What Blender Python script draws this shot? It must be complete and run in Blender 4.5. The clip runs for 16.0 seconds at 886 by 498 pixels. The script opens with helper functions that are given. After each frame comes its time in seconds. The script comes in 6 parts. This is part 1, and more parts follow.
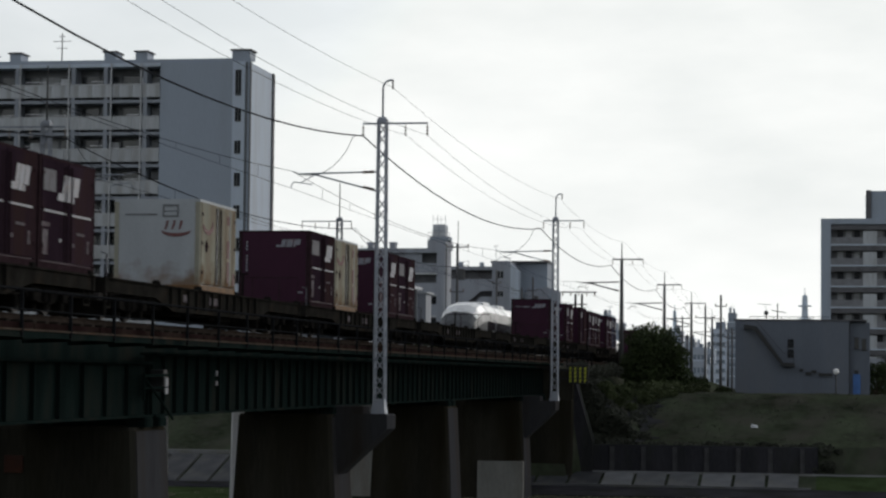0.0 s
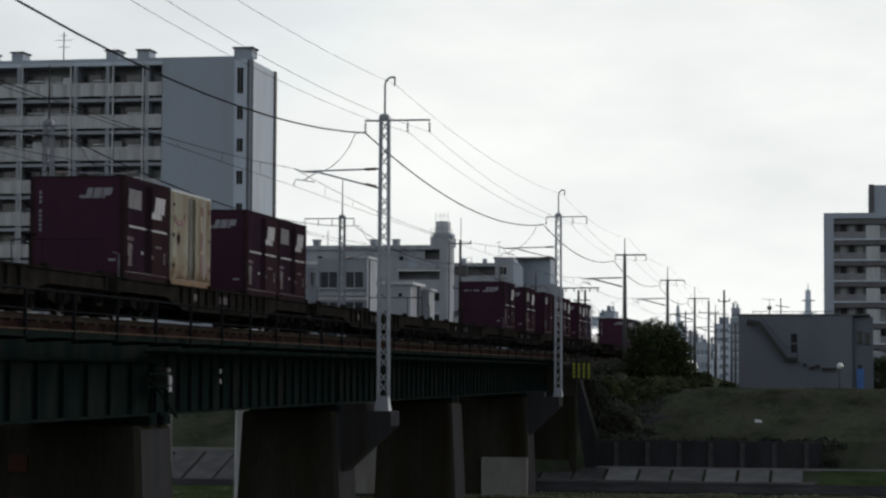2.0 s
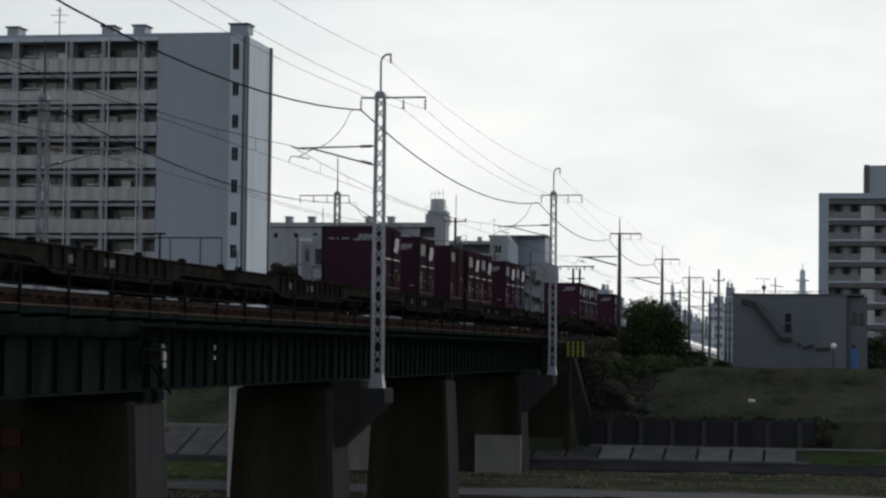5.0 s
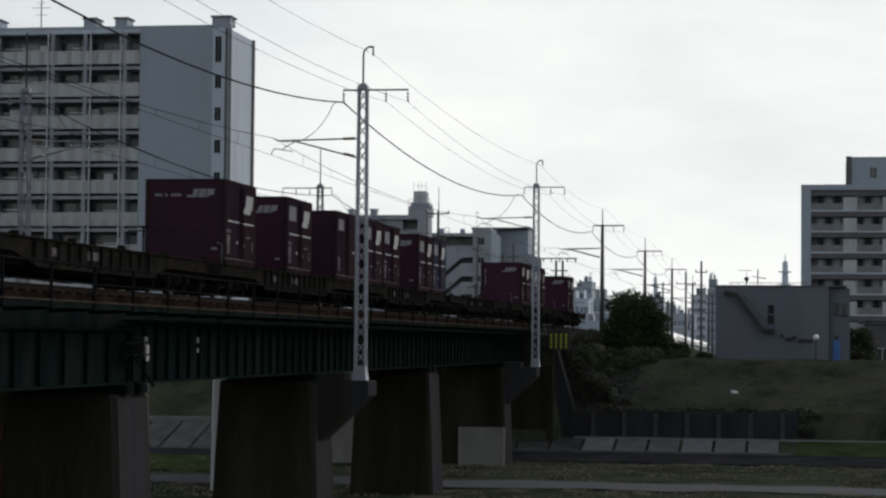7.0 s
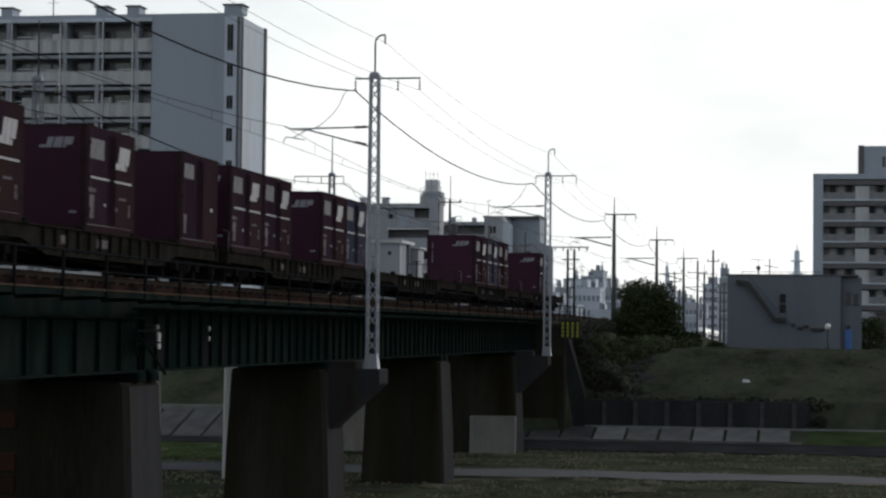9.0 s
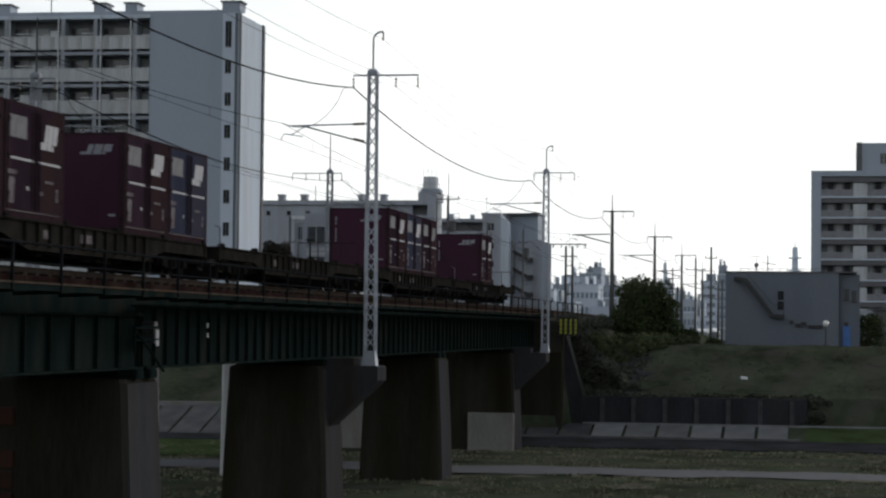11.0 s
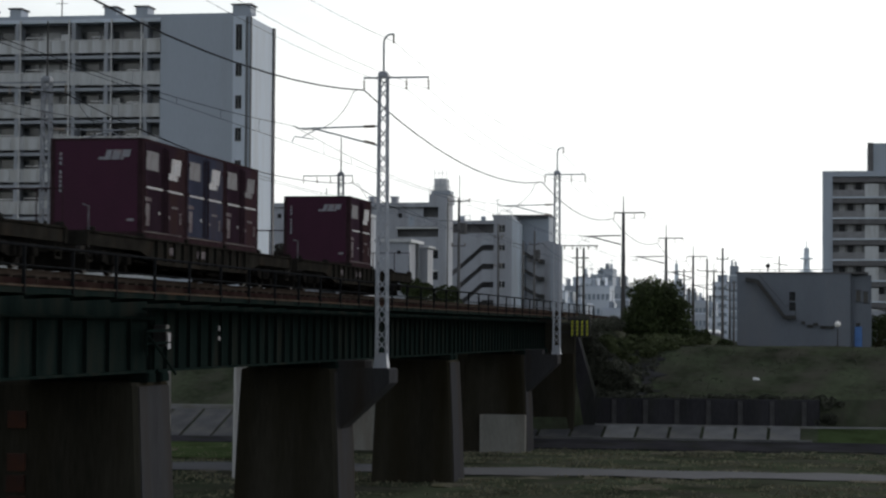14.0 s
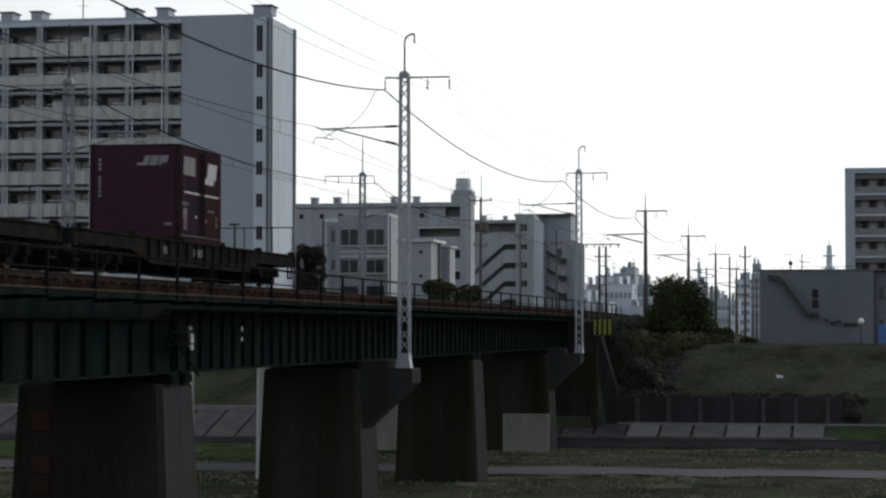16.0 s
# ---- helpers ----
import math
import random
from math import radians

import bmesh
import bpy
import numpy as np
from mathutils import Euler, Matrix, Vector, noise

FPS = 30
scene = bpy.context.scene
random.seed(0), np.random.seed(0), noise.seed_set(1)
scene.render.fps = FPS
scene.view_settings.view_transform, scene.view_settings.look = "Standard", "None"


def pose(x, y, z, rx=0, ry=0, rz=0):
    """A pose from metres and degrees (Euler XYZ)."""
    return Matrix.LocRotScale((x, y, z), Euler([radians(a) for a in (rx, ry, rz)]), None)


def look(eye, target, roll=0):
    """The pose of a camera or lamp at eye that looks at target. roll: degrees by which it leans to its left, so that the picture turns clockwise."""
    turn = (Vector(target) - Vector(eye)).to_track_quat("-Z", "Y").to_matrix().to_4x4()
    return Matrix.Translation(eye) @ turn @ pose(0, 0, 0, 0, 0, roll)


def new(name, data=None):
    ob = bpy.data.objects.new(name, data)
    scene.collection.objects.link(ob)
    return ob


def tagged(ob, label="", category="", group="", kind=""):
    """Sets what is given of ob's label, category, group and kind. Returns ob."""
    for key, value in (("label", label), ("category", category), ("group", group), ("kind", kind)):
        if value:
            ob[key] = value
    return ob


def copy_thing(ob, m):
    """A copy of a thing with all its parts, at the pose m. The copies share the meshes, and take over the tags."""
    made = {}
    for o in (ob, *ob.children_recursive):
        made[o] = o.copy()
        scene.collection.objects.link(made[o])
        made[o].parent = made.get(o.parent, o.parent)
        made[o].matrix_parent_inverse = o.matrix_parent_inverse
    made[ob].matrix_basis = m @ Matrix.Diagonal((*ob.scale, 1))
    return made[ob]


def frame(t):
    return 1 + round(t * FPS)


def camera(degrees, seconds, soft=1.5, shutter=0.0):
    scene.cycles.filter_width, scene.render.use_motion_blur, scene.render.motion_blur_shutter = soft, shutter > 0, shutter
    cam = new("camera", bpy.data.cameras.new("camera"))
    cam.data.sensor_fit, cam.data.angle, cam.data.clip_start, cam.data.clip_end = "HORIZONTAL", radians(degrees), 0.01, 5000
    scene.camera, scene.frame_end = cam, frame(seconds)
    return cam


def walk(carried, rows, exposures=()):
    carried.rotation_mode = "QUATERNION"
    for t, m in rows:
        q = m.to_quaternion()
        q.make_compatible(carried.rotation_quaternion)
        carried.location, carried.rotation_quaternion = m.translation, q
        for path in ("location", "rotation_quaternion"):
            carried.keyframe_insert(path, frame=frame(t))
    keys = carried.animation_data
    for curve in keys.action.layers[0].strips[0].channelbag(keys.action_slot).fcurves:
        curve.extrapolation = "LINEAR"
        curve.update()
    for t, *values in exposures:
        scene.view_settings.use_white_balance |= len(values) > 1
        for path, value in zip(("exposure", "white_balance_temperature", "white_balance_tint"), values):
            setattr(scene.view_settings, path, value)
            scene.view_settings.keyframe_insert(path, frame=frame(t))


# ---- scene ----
# Metres; the near track runs along +y at x = 0, its rail tops at z = 0.
EYE = (18.285, 0.0, -1.275)
PATH = [
    (0, 93.292, -0.600, 9.980), (0.5, 93.239, -0.477, 9.942), (1, 93.335, -0.448, 9.968), (1.5, 93.339, -0.470, 9.976),
    (2, 93.205, -0.275, 10.073), (2.5, 92.926, -0.392, 10.012), (3, 92.888, -0.441, 10.027), (3.5, 92.860, -0.695, 10.035),
    (4, 92.781, -0.707, 10.062), (6.5, 92.483, -0.479, 9.538), (7, 92.426, -0.479, 9.484), (7.5, 92.302, -0.502, 9.665),
    (8, 92.173, -0.550, 9.682), (8.5, 92.133, -0.577, 9.787), (11, 92.045, -0.587, 9.734), (11.5, 91.990, -0.360, 9.764),
    (12, 91.951, -0.181, 9.795), (12.5, 92.133, -0.283, 9.798), (13, 92.166, -0.346, 9.802), (13.5, 92.107, -0.223, 9.868),
    (14, 92.096, -0.374, 10.033), (14.5, 92.100, -0.253, 10.095), (15, 92.113, -0.219, 10.229), (15.5, 92.099, -0.123, 10.488),
    (16, 92.083, -0.016, 10.621),
]
cam = camera(22.807, 16.0, soft=2.4, shutter=0.4)
walk(cam, [(t, pose(*EYE, a, b, c)) for t, a, b, c in PATH], exposures=[(0, 0.52), (2, 0.48), (7.5, 0.48), (8.5, 0.58), (11, 0.77), (16, 0.77)])

# ---- light: thin bright overcast, the sun behind the cloud ahead and to the right ----
SUN_EL, SUN_AZ = radians(17), radians(26)      # azimuth clockwise from +y
world = bpy.data.worlds.new("sky")
scene.world = world
world.use_nodes = True
wn, wl = world.node_tree.nodes, world.node_tree.links
wn.clear()
sky = wn.new("ShaderNodeTexSky")
sky.sky_type, sky.sun_disc = "NISHITA", False
sky.sun_elevation, sky.sun_rotation = SUN_EL, SUN_AZ
sky.air_density, sky.dust_density, sky.ozone_density = 1.0, 1.2, 1.5
tc = wn.new("ShaderNodeTexCoord")
mp = wn.new("ShaderNodeMapping")
mp.inputs["Scale"].default_value = (1.0, 1.0, 3.0)
cl = wn.new("ShaderNodeTexNoise")
cl.inputs["Scale"].default_value, cl.inputs["Detail"].default_value, cl.inputs["Roughness"].default_value = 5.0, 6.0, 0.55
rp = wn.new("ShaderNodeValToRGB")
rp.color_ramp.elements[0].position, rp.color_ramp.elements[0].color = 0.36, (0.85, 0.865, 0.87, 1)
rp.color_ramp.elements[1].position, rp.color_ramp.elements[1].color = 0.62, (1.0, 1.0, 1.0, 1)
grey = wn.new("ShaderNodeHueSaturation")
grey.inputs["Saturation"].default_value = 0.22
mul = wn.new("ShaderNodeMix")
mul.data_type, mul.blend_type = "RGBA", "MULTIPLY"
mul.inputs["Factor"].default_value = 1.0
bg, wo = wn.new("ShaderNodeBackground"), wn.new("ShaderNodeOutputWorld")
bg.inputs["Strength"].default_value = 0.10
wl.new(tc.outputs["Generated"], mp.inputs["Vector"])
wl.new(mp.outputs["Vector"], cl.inputs["Vector"])
wl.new(cl.outputs["Fac"], rp.inputs["Fac"])
wl.new(sky.outputs["Color"], grey.inputs["Color"])
veil = wn.new("ShaderNodeVectorMath")          # thick cloud evens out the glare round the sun
veil.operation = "MINIMUM"
veil.inputs[1].default_value = (7.0, 7.10, 6.98)
wl.new(grey.outputs["Color"], veil.inputs[0])
wl.new(veil.outputs["Vector"], mul.inputs["A"])
wl.new(rp.outputs["Color"], mul.inputs["B"])
wl.new(mul.outputs["Result"], bg.inputs["Color"])
wl.new(bg.outputs["Background"], wo.inputs["Surface"])
sun = new("sun", bpy.data.lights.new("sun", "SUN"))
sun.data.energy, sun.data.angle, sun.data.color = 0.75, radians(25), (1.0, 0.96, 0.9)
sun.matrix_world = look((60, 60, 80), Vector((60, 60, 80)) - Vector((math.sin(SUN_AZ) * math.cos(SUN_EL), math.cos(SUN_AZ) * math.cos(SUN_EL), math.sin(SUN_EL))))


# ---- materials ----
def mat(name, col, rough=0.8, metal=0.0, scale=3.0, vary=0.25, bump=0.15, fine=40.0, stain=None, stain_amt=0.0, stain_scale=0.8, tall=1.0, spec=0.4, rnd=0.0):
    """Base colour broken up at two scales, with stains of a second colour and a fine bump. tall < 1 draws the stains out upright."""
    m = bpy.data.materials.new(name)
    m.use_nodes = True
    n, l = m.node_tree.nodes, m.node_tree.links
    b = n["Principled BSDF"]
    b.inputs["Metallic"].default_value, b.inputs["Specular IOR Level"].default_value = metal, spec
    t = n.new("ShaderNodeTexCoord")
    mp = n.new("ShaderNodeMapping")
    mp.inputs["Scale"].default_value = (1, 1, tall)
    l.new(t.outputs["Object"], mp.inputs["Vector"])

    def noise_node(s, detail=5.0):
        q = n.new("ShaderNodeTexNoise")
        q.inputs["Scale"].default_value, q.inputs["Detail"].default_value = s, detail
        l.new(mp.outputs["Vector"], q.inputs["Vector"])
        return q.outputs["Fac"]

    def ramp(fac, lo, hi, a, c):
        q = n.new("ShaderNodeMapRange")
        q.inputs["From Min"].default_value, q.inputs["From Max"].default_value = lo, hi
        q.inputs["To Min"].default_value, q.inputs["To Max"].default_value = a, c
        l.new(fac, q.inputs["Value"])
        return q.outputs["Result"]

    big, small = noise_node(scale), noise_node(fine)
    hsv = n.new("ShaderNodeHueSaturation")
    hsv.inputs["Color"].default_value = (*col, 1)
    add = n.new("ShaderNodeMath")
    l.new(ramp(big, 0.3, 0.7, 1 - vary, 1 + vary), add.inputs[0])
    l.new(ramp(small, 0.3, 0.7, -vary * 0.4, vary * 0.4), add.inputs[1])
    out = add.outputs[0]
    if rnd:
        oi = n.new("ShaderNodeObjectInfo")
        mu = n.new("ShaderNodeMath")
        mu.operation = "MULTIPLY"
        l.new(out, mu.inputs[0])
        l.new(ramp(oi.outputs["Random"], 0, 1, 1 - rnd, 1 + rnd), mu.inputs[1])
        out = mu.outputs[0]
    l.new(out, hsv.inputs["Value"])
    colour = hsv.outputs["Color"]
    if stain:
        mx = n.new("ShaderNodeMix")
        mx.data_type = "RGBA"
        mx.inputs["B"].default_value = (*stain, 1)
        l.new(colour, mx.inputs["A"])
        l.new(ramp(noise_node(stain_scale, 7.0), 0.62 - stain_amt * 0.25, 0.82 - stain_amt * 0.2, 0, min(1, stain_amt * 1.3)), mx.inputs["Factor"])
        colour = mx.outputs["Result"]
    l.new(colour, b.inputs["Base Color"])
    l.new(ramp(big, 0.3, 0.7, max(0.05, rough - 0.12), min(1, rough + 0.1)), b.inputs["Roughness"])
    if bump:
        bp = n.new("ShaderNodeBump")
        bp.inputs["Strength"].default_value, bp.inputs["Distance"].default_value = bump, 0.02
        l.new(small, bp.inputs["Height"])
        l.new(bp.outputs["Normal"], b.inputs["Normal"])
    return m


def glass_mat(name, col=(0.03, 0.035, 0.04), rough=0.12):
    return mat(name, col, rough, 0.0, 1.5, 0.3, 0.0, spec=0.5)


M = dict(
    wall_grey=mat("painted_concrete_grey", (0.345, 0.395, 0.47), 0.85, 0, 0.15, 0.08, 0.1, 9, (0.22, 0.23, 0.25), 0.35, 0.25, 0.15),
    wall_light=mat("painted_concrete_light", (0.53, 0.60, 0.70), 0.85, 0, 0.15, 0.08, 0.1, 9, (0.36, 0.37, 0.38), 0.45, 0.4, 0.12),
    wall_white=mat("painted_concrete_white", (0.60, 0.62, 0.65), 0.85, 0, 0.2, 0.10, 0.1, 9, (0.36, 0.36, 0.36), 0.5, 0.6, 0.15),
    wall_dull=mat("painted_concrete_dull", (0.36, 0.385, 0.44), 0.85, 0, 0.2, 0.12, 0.1, 9, (0.22, 0.225, 0.24), 0.6, 0.5, 0.15),
    balcony=mat("balcony_parapet_paint", (0.48, 0.505, 0.535), 0.85, 0, 0.6, 0.12, 0.1, 9, (0.30, 0.30, 0.30), 0.6, 0.9, 0.15),
    # shade inside the balconies is put into this dark wall colour
    recess=mat("balcony_back_wall_shaded", (0.15, 0.155, 0.165), 0.9, 0, 0.8, 0.25, 0.1),
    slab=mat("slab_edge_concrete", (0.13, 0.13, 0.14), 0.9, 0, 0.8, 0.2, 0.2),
    pipe=mat("drain_pipe_grey", (0.16, 0.17, 0.18), 0.6, 0, 2, 0.15, 0.0),
    glass=glass_mat("window_glass_dark"),
    pane_light=mat("window_curtain_light", (0.27, 0.28, 0.29), 0.4, 0, 0.9, 0.2, 0.0),
    winframe=mat("aluminium_window_frame", (0.45, 0.46, 0.48), 0.45, 0.6, 2, 0.1, 0.0),
    roofdark=mat("roof_felt", (0.12, 0.12, 0.13), 0.95, 0, 1, 0.2, 0.2),
    shed=mat("shed_render_grey", (0.152, 0.172, 0.208), 0.9, 0, 0.35, 0.12, 0.15, 10, (0.17, 0.175, 0.185), 0.6, 0.35, 0.2, spec=0.1),
    brown_wall=mat("brown_grey_render", (0.13, 0.125, 0.13), 0.9, 0, 0.6, 0.2, 0.2, 8, (0.08, 0.075, 0.075), 0.5, 0.6, 0.3, spec=0.1),
    smoked=mat("smoked_balcony_glass", (0.20, 0.205, 0.225), 0.5, 0, 0.9, 0.2, 0.0),
    dark_steel=mat("dark_painted_steel", (0.035, 0.036, 0.038), 0.6, 0.2, 3, 0.3, 0.1),
    blue_door=mat("blue_painted_door", (0.06, 0.16, 0.42), 0.55, 0, 2, 0.15, 0.05),
    girder=mat("girder_green_paint", (0.012, 0.020, 0.019), 0.65, 0.0, 1.2, 0.35, 0.2, 30, (0.026, 0.022, 0.018), 0.5, 1.2, 0.3, spec=0.0),
    walkway=mat("walkway_rusty_steel", (0.021, 0.0125, 0.012), 0.8, 0.0, 2, 0.35, 0.2, 30, (0.04, 0.03, 0.025), 0.5, 1.5, spec=0.0),
    edge=mat("walkway_edge_lit", (0.085, 0.070, 0.058), 0.7, 0.0, 2, 0.35, 0.1, 30, (0.10, 0.06, 0.04), 0.6, 1.5, spec=0.0),
    rail_post=mat("handrail_dark_paint", (0.016, 0.017, 0.019), 0.6, 0.0, 3, 0.3, 0.1, spec=0.0),
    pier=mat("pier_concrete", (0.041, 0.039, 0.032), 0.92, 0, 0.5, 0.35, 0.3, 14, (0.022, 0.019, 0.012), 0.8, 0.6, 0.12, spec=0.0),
    # lit copy of the pier concrete, paler for faces turned to the sun
    pier_lit=mat("pier_concrete_lit", (0.053, 0.054, 0.060), 0.92, 0, 0.7, 0.25, 0.3, 14, (0.035, 0.028, 0.02), 0.6, 0.7, 0.12, spec=0.0),
    dark_ground=mat("dark_slope_ground", (0.046, 0.047, 0.051), 0.95, 0, 0.7, 0.4, 0.6, 5, (0.042, 0.045, 0.03), 0.6, 0.6, spec=0.0),
    lawn=mat("mown_green_lawn", (0.050, 0.072, 0.032), 0.95, 0, 0.6, 0.3, 0.5, 6, spec=0.0),
    creeper=mat("dark_creeper_leaf", (0.068, 0.073, 0.058), 0.8, 0, 1.0, 0.4, 0.0, 6, spec=0.1),
    twig=mat("dry_twig_brown", (0.055, 0.050, 0.045), 0.9, 0, 1.5, 0.4, 0.0, 6, spec=0.0),
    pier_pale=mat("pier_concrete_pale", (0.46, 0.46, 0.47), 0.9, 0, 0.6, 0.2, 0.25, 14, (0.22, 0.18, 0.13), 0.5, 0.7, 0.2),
    slab_pale=mat("concrete_slab_pale", (0.21, 0.21, 0.20), 0.9, 0, 0.8, 0.25, 0.25, 14, (0.16, 0.13, 0.10), 0.5, 0.9, 0.25, spec=0.1),
    brick=mat("red_brick_block", (0.044, 0.017, 0.011), 0.9, 0, 4, 0.3, 0.3, rnd=0.25),
    mast=mat("mast_galvanised_grey", (0.37, 0.40, 0.46), 0.65, 0.0, 2, 0.15, 0.1, 30, (0.24, 0.22, 0.2), 0.4, 2),
    # darker grey for the lattice masts of the far track
    mast_dull=mat("mast_grey_darker", (0.24, 0.26, 0.30), 0.8, 0.0, 2, 0.2, 0.1, 30, (0.09, 0.07, 0.06), 0.4, 2),
    mast_far=mat("concrete_pole_dark", (0.10, 0.10, 0.105), 0.85, 0, 2, 0.2, 0.1),
    insul=mat("insulator_porcelain", (0.20, 0.17, 0.15), 0.3, 0, 3, 0.1, 0.0),
    wire=mat("wire_weathered_copper", (0.03, 0.032, 0.036), 0.9, 0.0, 3, 0.1, 0.0, spec=0.0),
    railsteel=mat("rail_steel_worn", (0.05, 0.04, 0.034), 0.8, 0.0, 3, 0.25, 0.1, spec=0.0),
    sleeper=mat("sleeper_timber", (0.035, 0.03, 0.026), 0.95, 0, 4, 0.3, 0.3, rnd=0.3, spec=0.0),
    ballast=mat("ballast_stone", (0.045, 0.042, 0.038), 0.95, 0, 2, 0.3, 0.6, 25, spec=0.0),
    maroon=mat("container_maroon", (0.043, 0.013, 0.030), 0.55, 0, 1.2, 0.18, 0.08, 30, (0.035, 0.015, 0.016), 0.35, 0.9, 0.4, rnd=0.18, spec=0.12),
    maroon_dull=mat("container_maroon_side", (0.035, 0.022, 0.032), 0.6, 0, 1.4, 0.22, 0.08, 30, (0.05, 0.03, 0.022), 0.5, 1.2, 0.35, rnd=0.2, spec=0.0),
    bluegrey=mat("container_blue_grey", (0.042, 0.046, 0.072), 0.6, 0, 1.4, 0.2, 0.08, 30, (0.07, 0.05, 0.05), 0.4, 1.2, 0.35, spec=0.0),
    cream=mat("container_cream", (0.33, 0.325, 0.27), 0.6, 0, 1.2, 0.2, 0.08, 30, (0.20, 0.10, 0.05), 0.55, 0.9, 0.25, spec=0.0),
    offwhite=mat("container_white_end", (0.40, 0.43, 0.46), 0.6, 0, 1.0, 0.12, 0.08, 30, (0.27, 0.22, 0.15), 0.40, 0.8, 0.25, spec=0.1),
    rust=mat("rust_orange", (0.17, 0.095, 0.045), 0.9, 0, 3, 0.35, 0.2),
    side_paint=mat("grey_side_panel", (0.13, 0.13, 0.15), 0.7, 0, 6, 0.2, 0.0, 40, (0.07, 0.05, 0.06), 0.5, 4, spec=0.1),
    white_paint=mat("white_marking", (0.23, 0.24, 0.28), 0.6, 0, 6, 0.15, 0.0, 40, (0.28, 0.2, 0.2), 0.45, 4),
    faded=mat("faded_marking", (0.17, 0.155, 0.165), 0.8, 0, 7, 0.3, 0.0, 40, (0.08, 0.04, 0.05), 0.7, 5, spec=0.0),
    glass_dark=mat("stair_window_dark", (0.02, 0.022, 0.026), 0.3, 0, 2, 0.2, 0.0, spec=0.1),
    red_paint=mat("red_marking", (0.17, 0.075, 0.075), 0.8, 0, 6, 0.2, 0.0),
    steel_rod=mat("door_rod_dark", (0.035, 0.022, 0.026), 0.8, 0.0, 4, 0.2, 0.0, spec=0.0),
    wagon=mat("wagon_frame_brown_grime", (0.0215, 0.0205, 0.0185), 0.8, 0.0, 1.6, 0.4, 0.2, 25, (0.036, 0.028, 0.022), 0.5, 1.5, spec=0.0),
    bogie=mat("bogie_black_grime", (0.016, 0.015, 0.014), 0.8, 0.0, 3, 0.3, 0.2, spec=0.0),
    wheel=mat("wheel_worn_steel", (0.045, 0.04, 0.037), 0.6, 0.3, 3, 0.3, 0.1),
    silver=mat("train_body_silver_white", (0.86, 0.87, 0.88), 0.3, 0.0, 0.6, 0.06, 0.0),
    train_side=mat("train_body_grey", (0.10, 0.105, 0.115), 0.45, 0.1, 0.6, 0.1, 0.0),
    train_dark=mat("train_underside_dark", (0.04, 0.04, 0.045), 0.7, 0, 2, 0.2, 0.0),
    grass=mat("river_grass", (0.049, 0.059, 0.039), 0.95, 0, 0.30, 0.5, 0.6, 2.2, (0.076, 0.073, 0.062), 0.65, 0.40, spec=0.0),
    bare=mat("bare_dry_earth", (0.125, 0.118, 0.095), 0.95, 0, 0.9, 0.3, 0.4, 5, (0.07, 0.075, 0.04), 0.6, 0.7, spec=0.0),
    dry_grass=mat("dry_grass_blades", (0.21, 0.205, 0.145), 0.95, 0, 0.35, 0.45, 0.0, 3, spec=0.0),
    dirt=mat("path_asphalt_pale", (0.086, 0.09, 0.102), 0.95, 0, 0.6, 0.15, 0.3, 8, spec=0.08),
    revet=mat("revetment_concrete", (0.165, 0.17, 0.178), 0.92, 0, 0.7, 0.25, 0.3, 8, (0.16, 0.16, 0.14), 0.6, 0.6, rnd=0.25, spec=0.1),
    revet_dark=mat("revetment_concrete_dark", (0.070, 0.073, 0.080), 0.92, 0, 0.7, 0.25, 0.3, 8, (0.13, 0.13, 0.12), 0.6, 0.6, rnd=0.3, spec=0.1),
    retain=mat("retaining_wall_dark", (0.040, 0.040, 0.046), 0.95, 0, 0.5, 0.3, 0.3, 8, (0.03, 0.035, 0.02), 0.5, 0.6, 0.3, spec=0.0),
    retain_pale=mat("retaining_wall_pilaster", (0.07, 0.07, 0.074), 0.95, 0, 0.8, 0.3, 0.3, 8, spec=0.0),
    column=mat("balcony_column_paint", (0.30, 0.325, 0.37), 0.9, 0, 0.8, 0.12, 0.1, spec=0.1),
    leaf=mat("leaf_evergreen", (0.044, 0.060, 0.024), 0.7, 0, 1.2, 0.45, 0.0, 6, spec=0.15),
    leaf_light=mat("leaf_weed", (0.074, 0.090, 0.044), 0.8, 0, 1.0, 0.4, 0.0, 6, spec=0.12),
    bark=mat("bark", (0.07, 0.05, 0.035), 0.95, 0, 5, 0.3, 0.4),
    yellow=mat("marker_yellow", (0.40, 0.42, 0.03), 0.6, 0, 4, 0.15, 0.0),
    black=mat("marker_black", (0.02, 0.02, 0.02), 0.7, 0, 4, 0.15, 0.0),
    globe=mat("lamp_globe_milky", (0.80, 0.80, 0.80), 0.25, 0, 3, 0.03, 0.0),
    # distance haze is mixed into these pale bluish town and tower colours
    town_a=mat("town_wall_pale_haze", (0.52, 0.57, 0.65), 0.9, 0, 0.1, 0.1, 0.0, rnd=0.25),
    town_b=mat("town_wall_blue_haze", (0.39, 0.44, 0.52), 0.9, 0, 0.1, 0.1, 0.0, rnd=0.25),
    town_win=mat("town_window_haze", (0.19, 0.23, 0.28), 0.6, 0, 0.3, 0.2, 0.0),
    towersteel=mat("lattice_tower_haze", (0.66, 0.74, 0.82), 0.7, 0.0, 0.5, 0.1, 0.0),
)


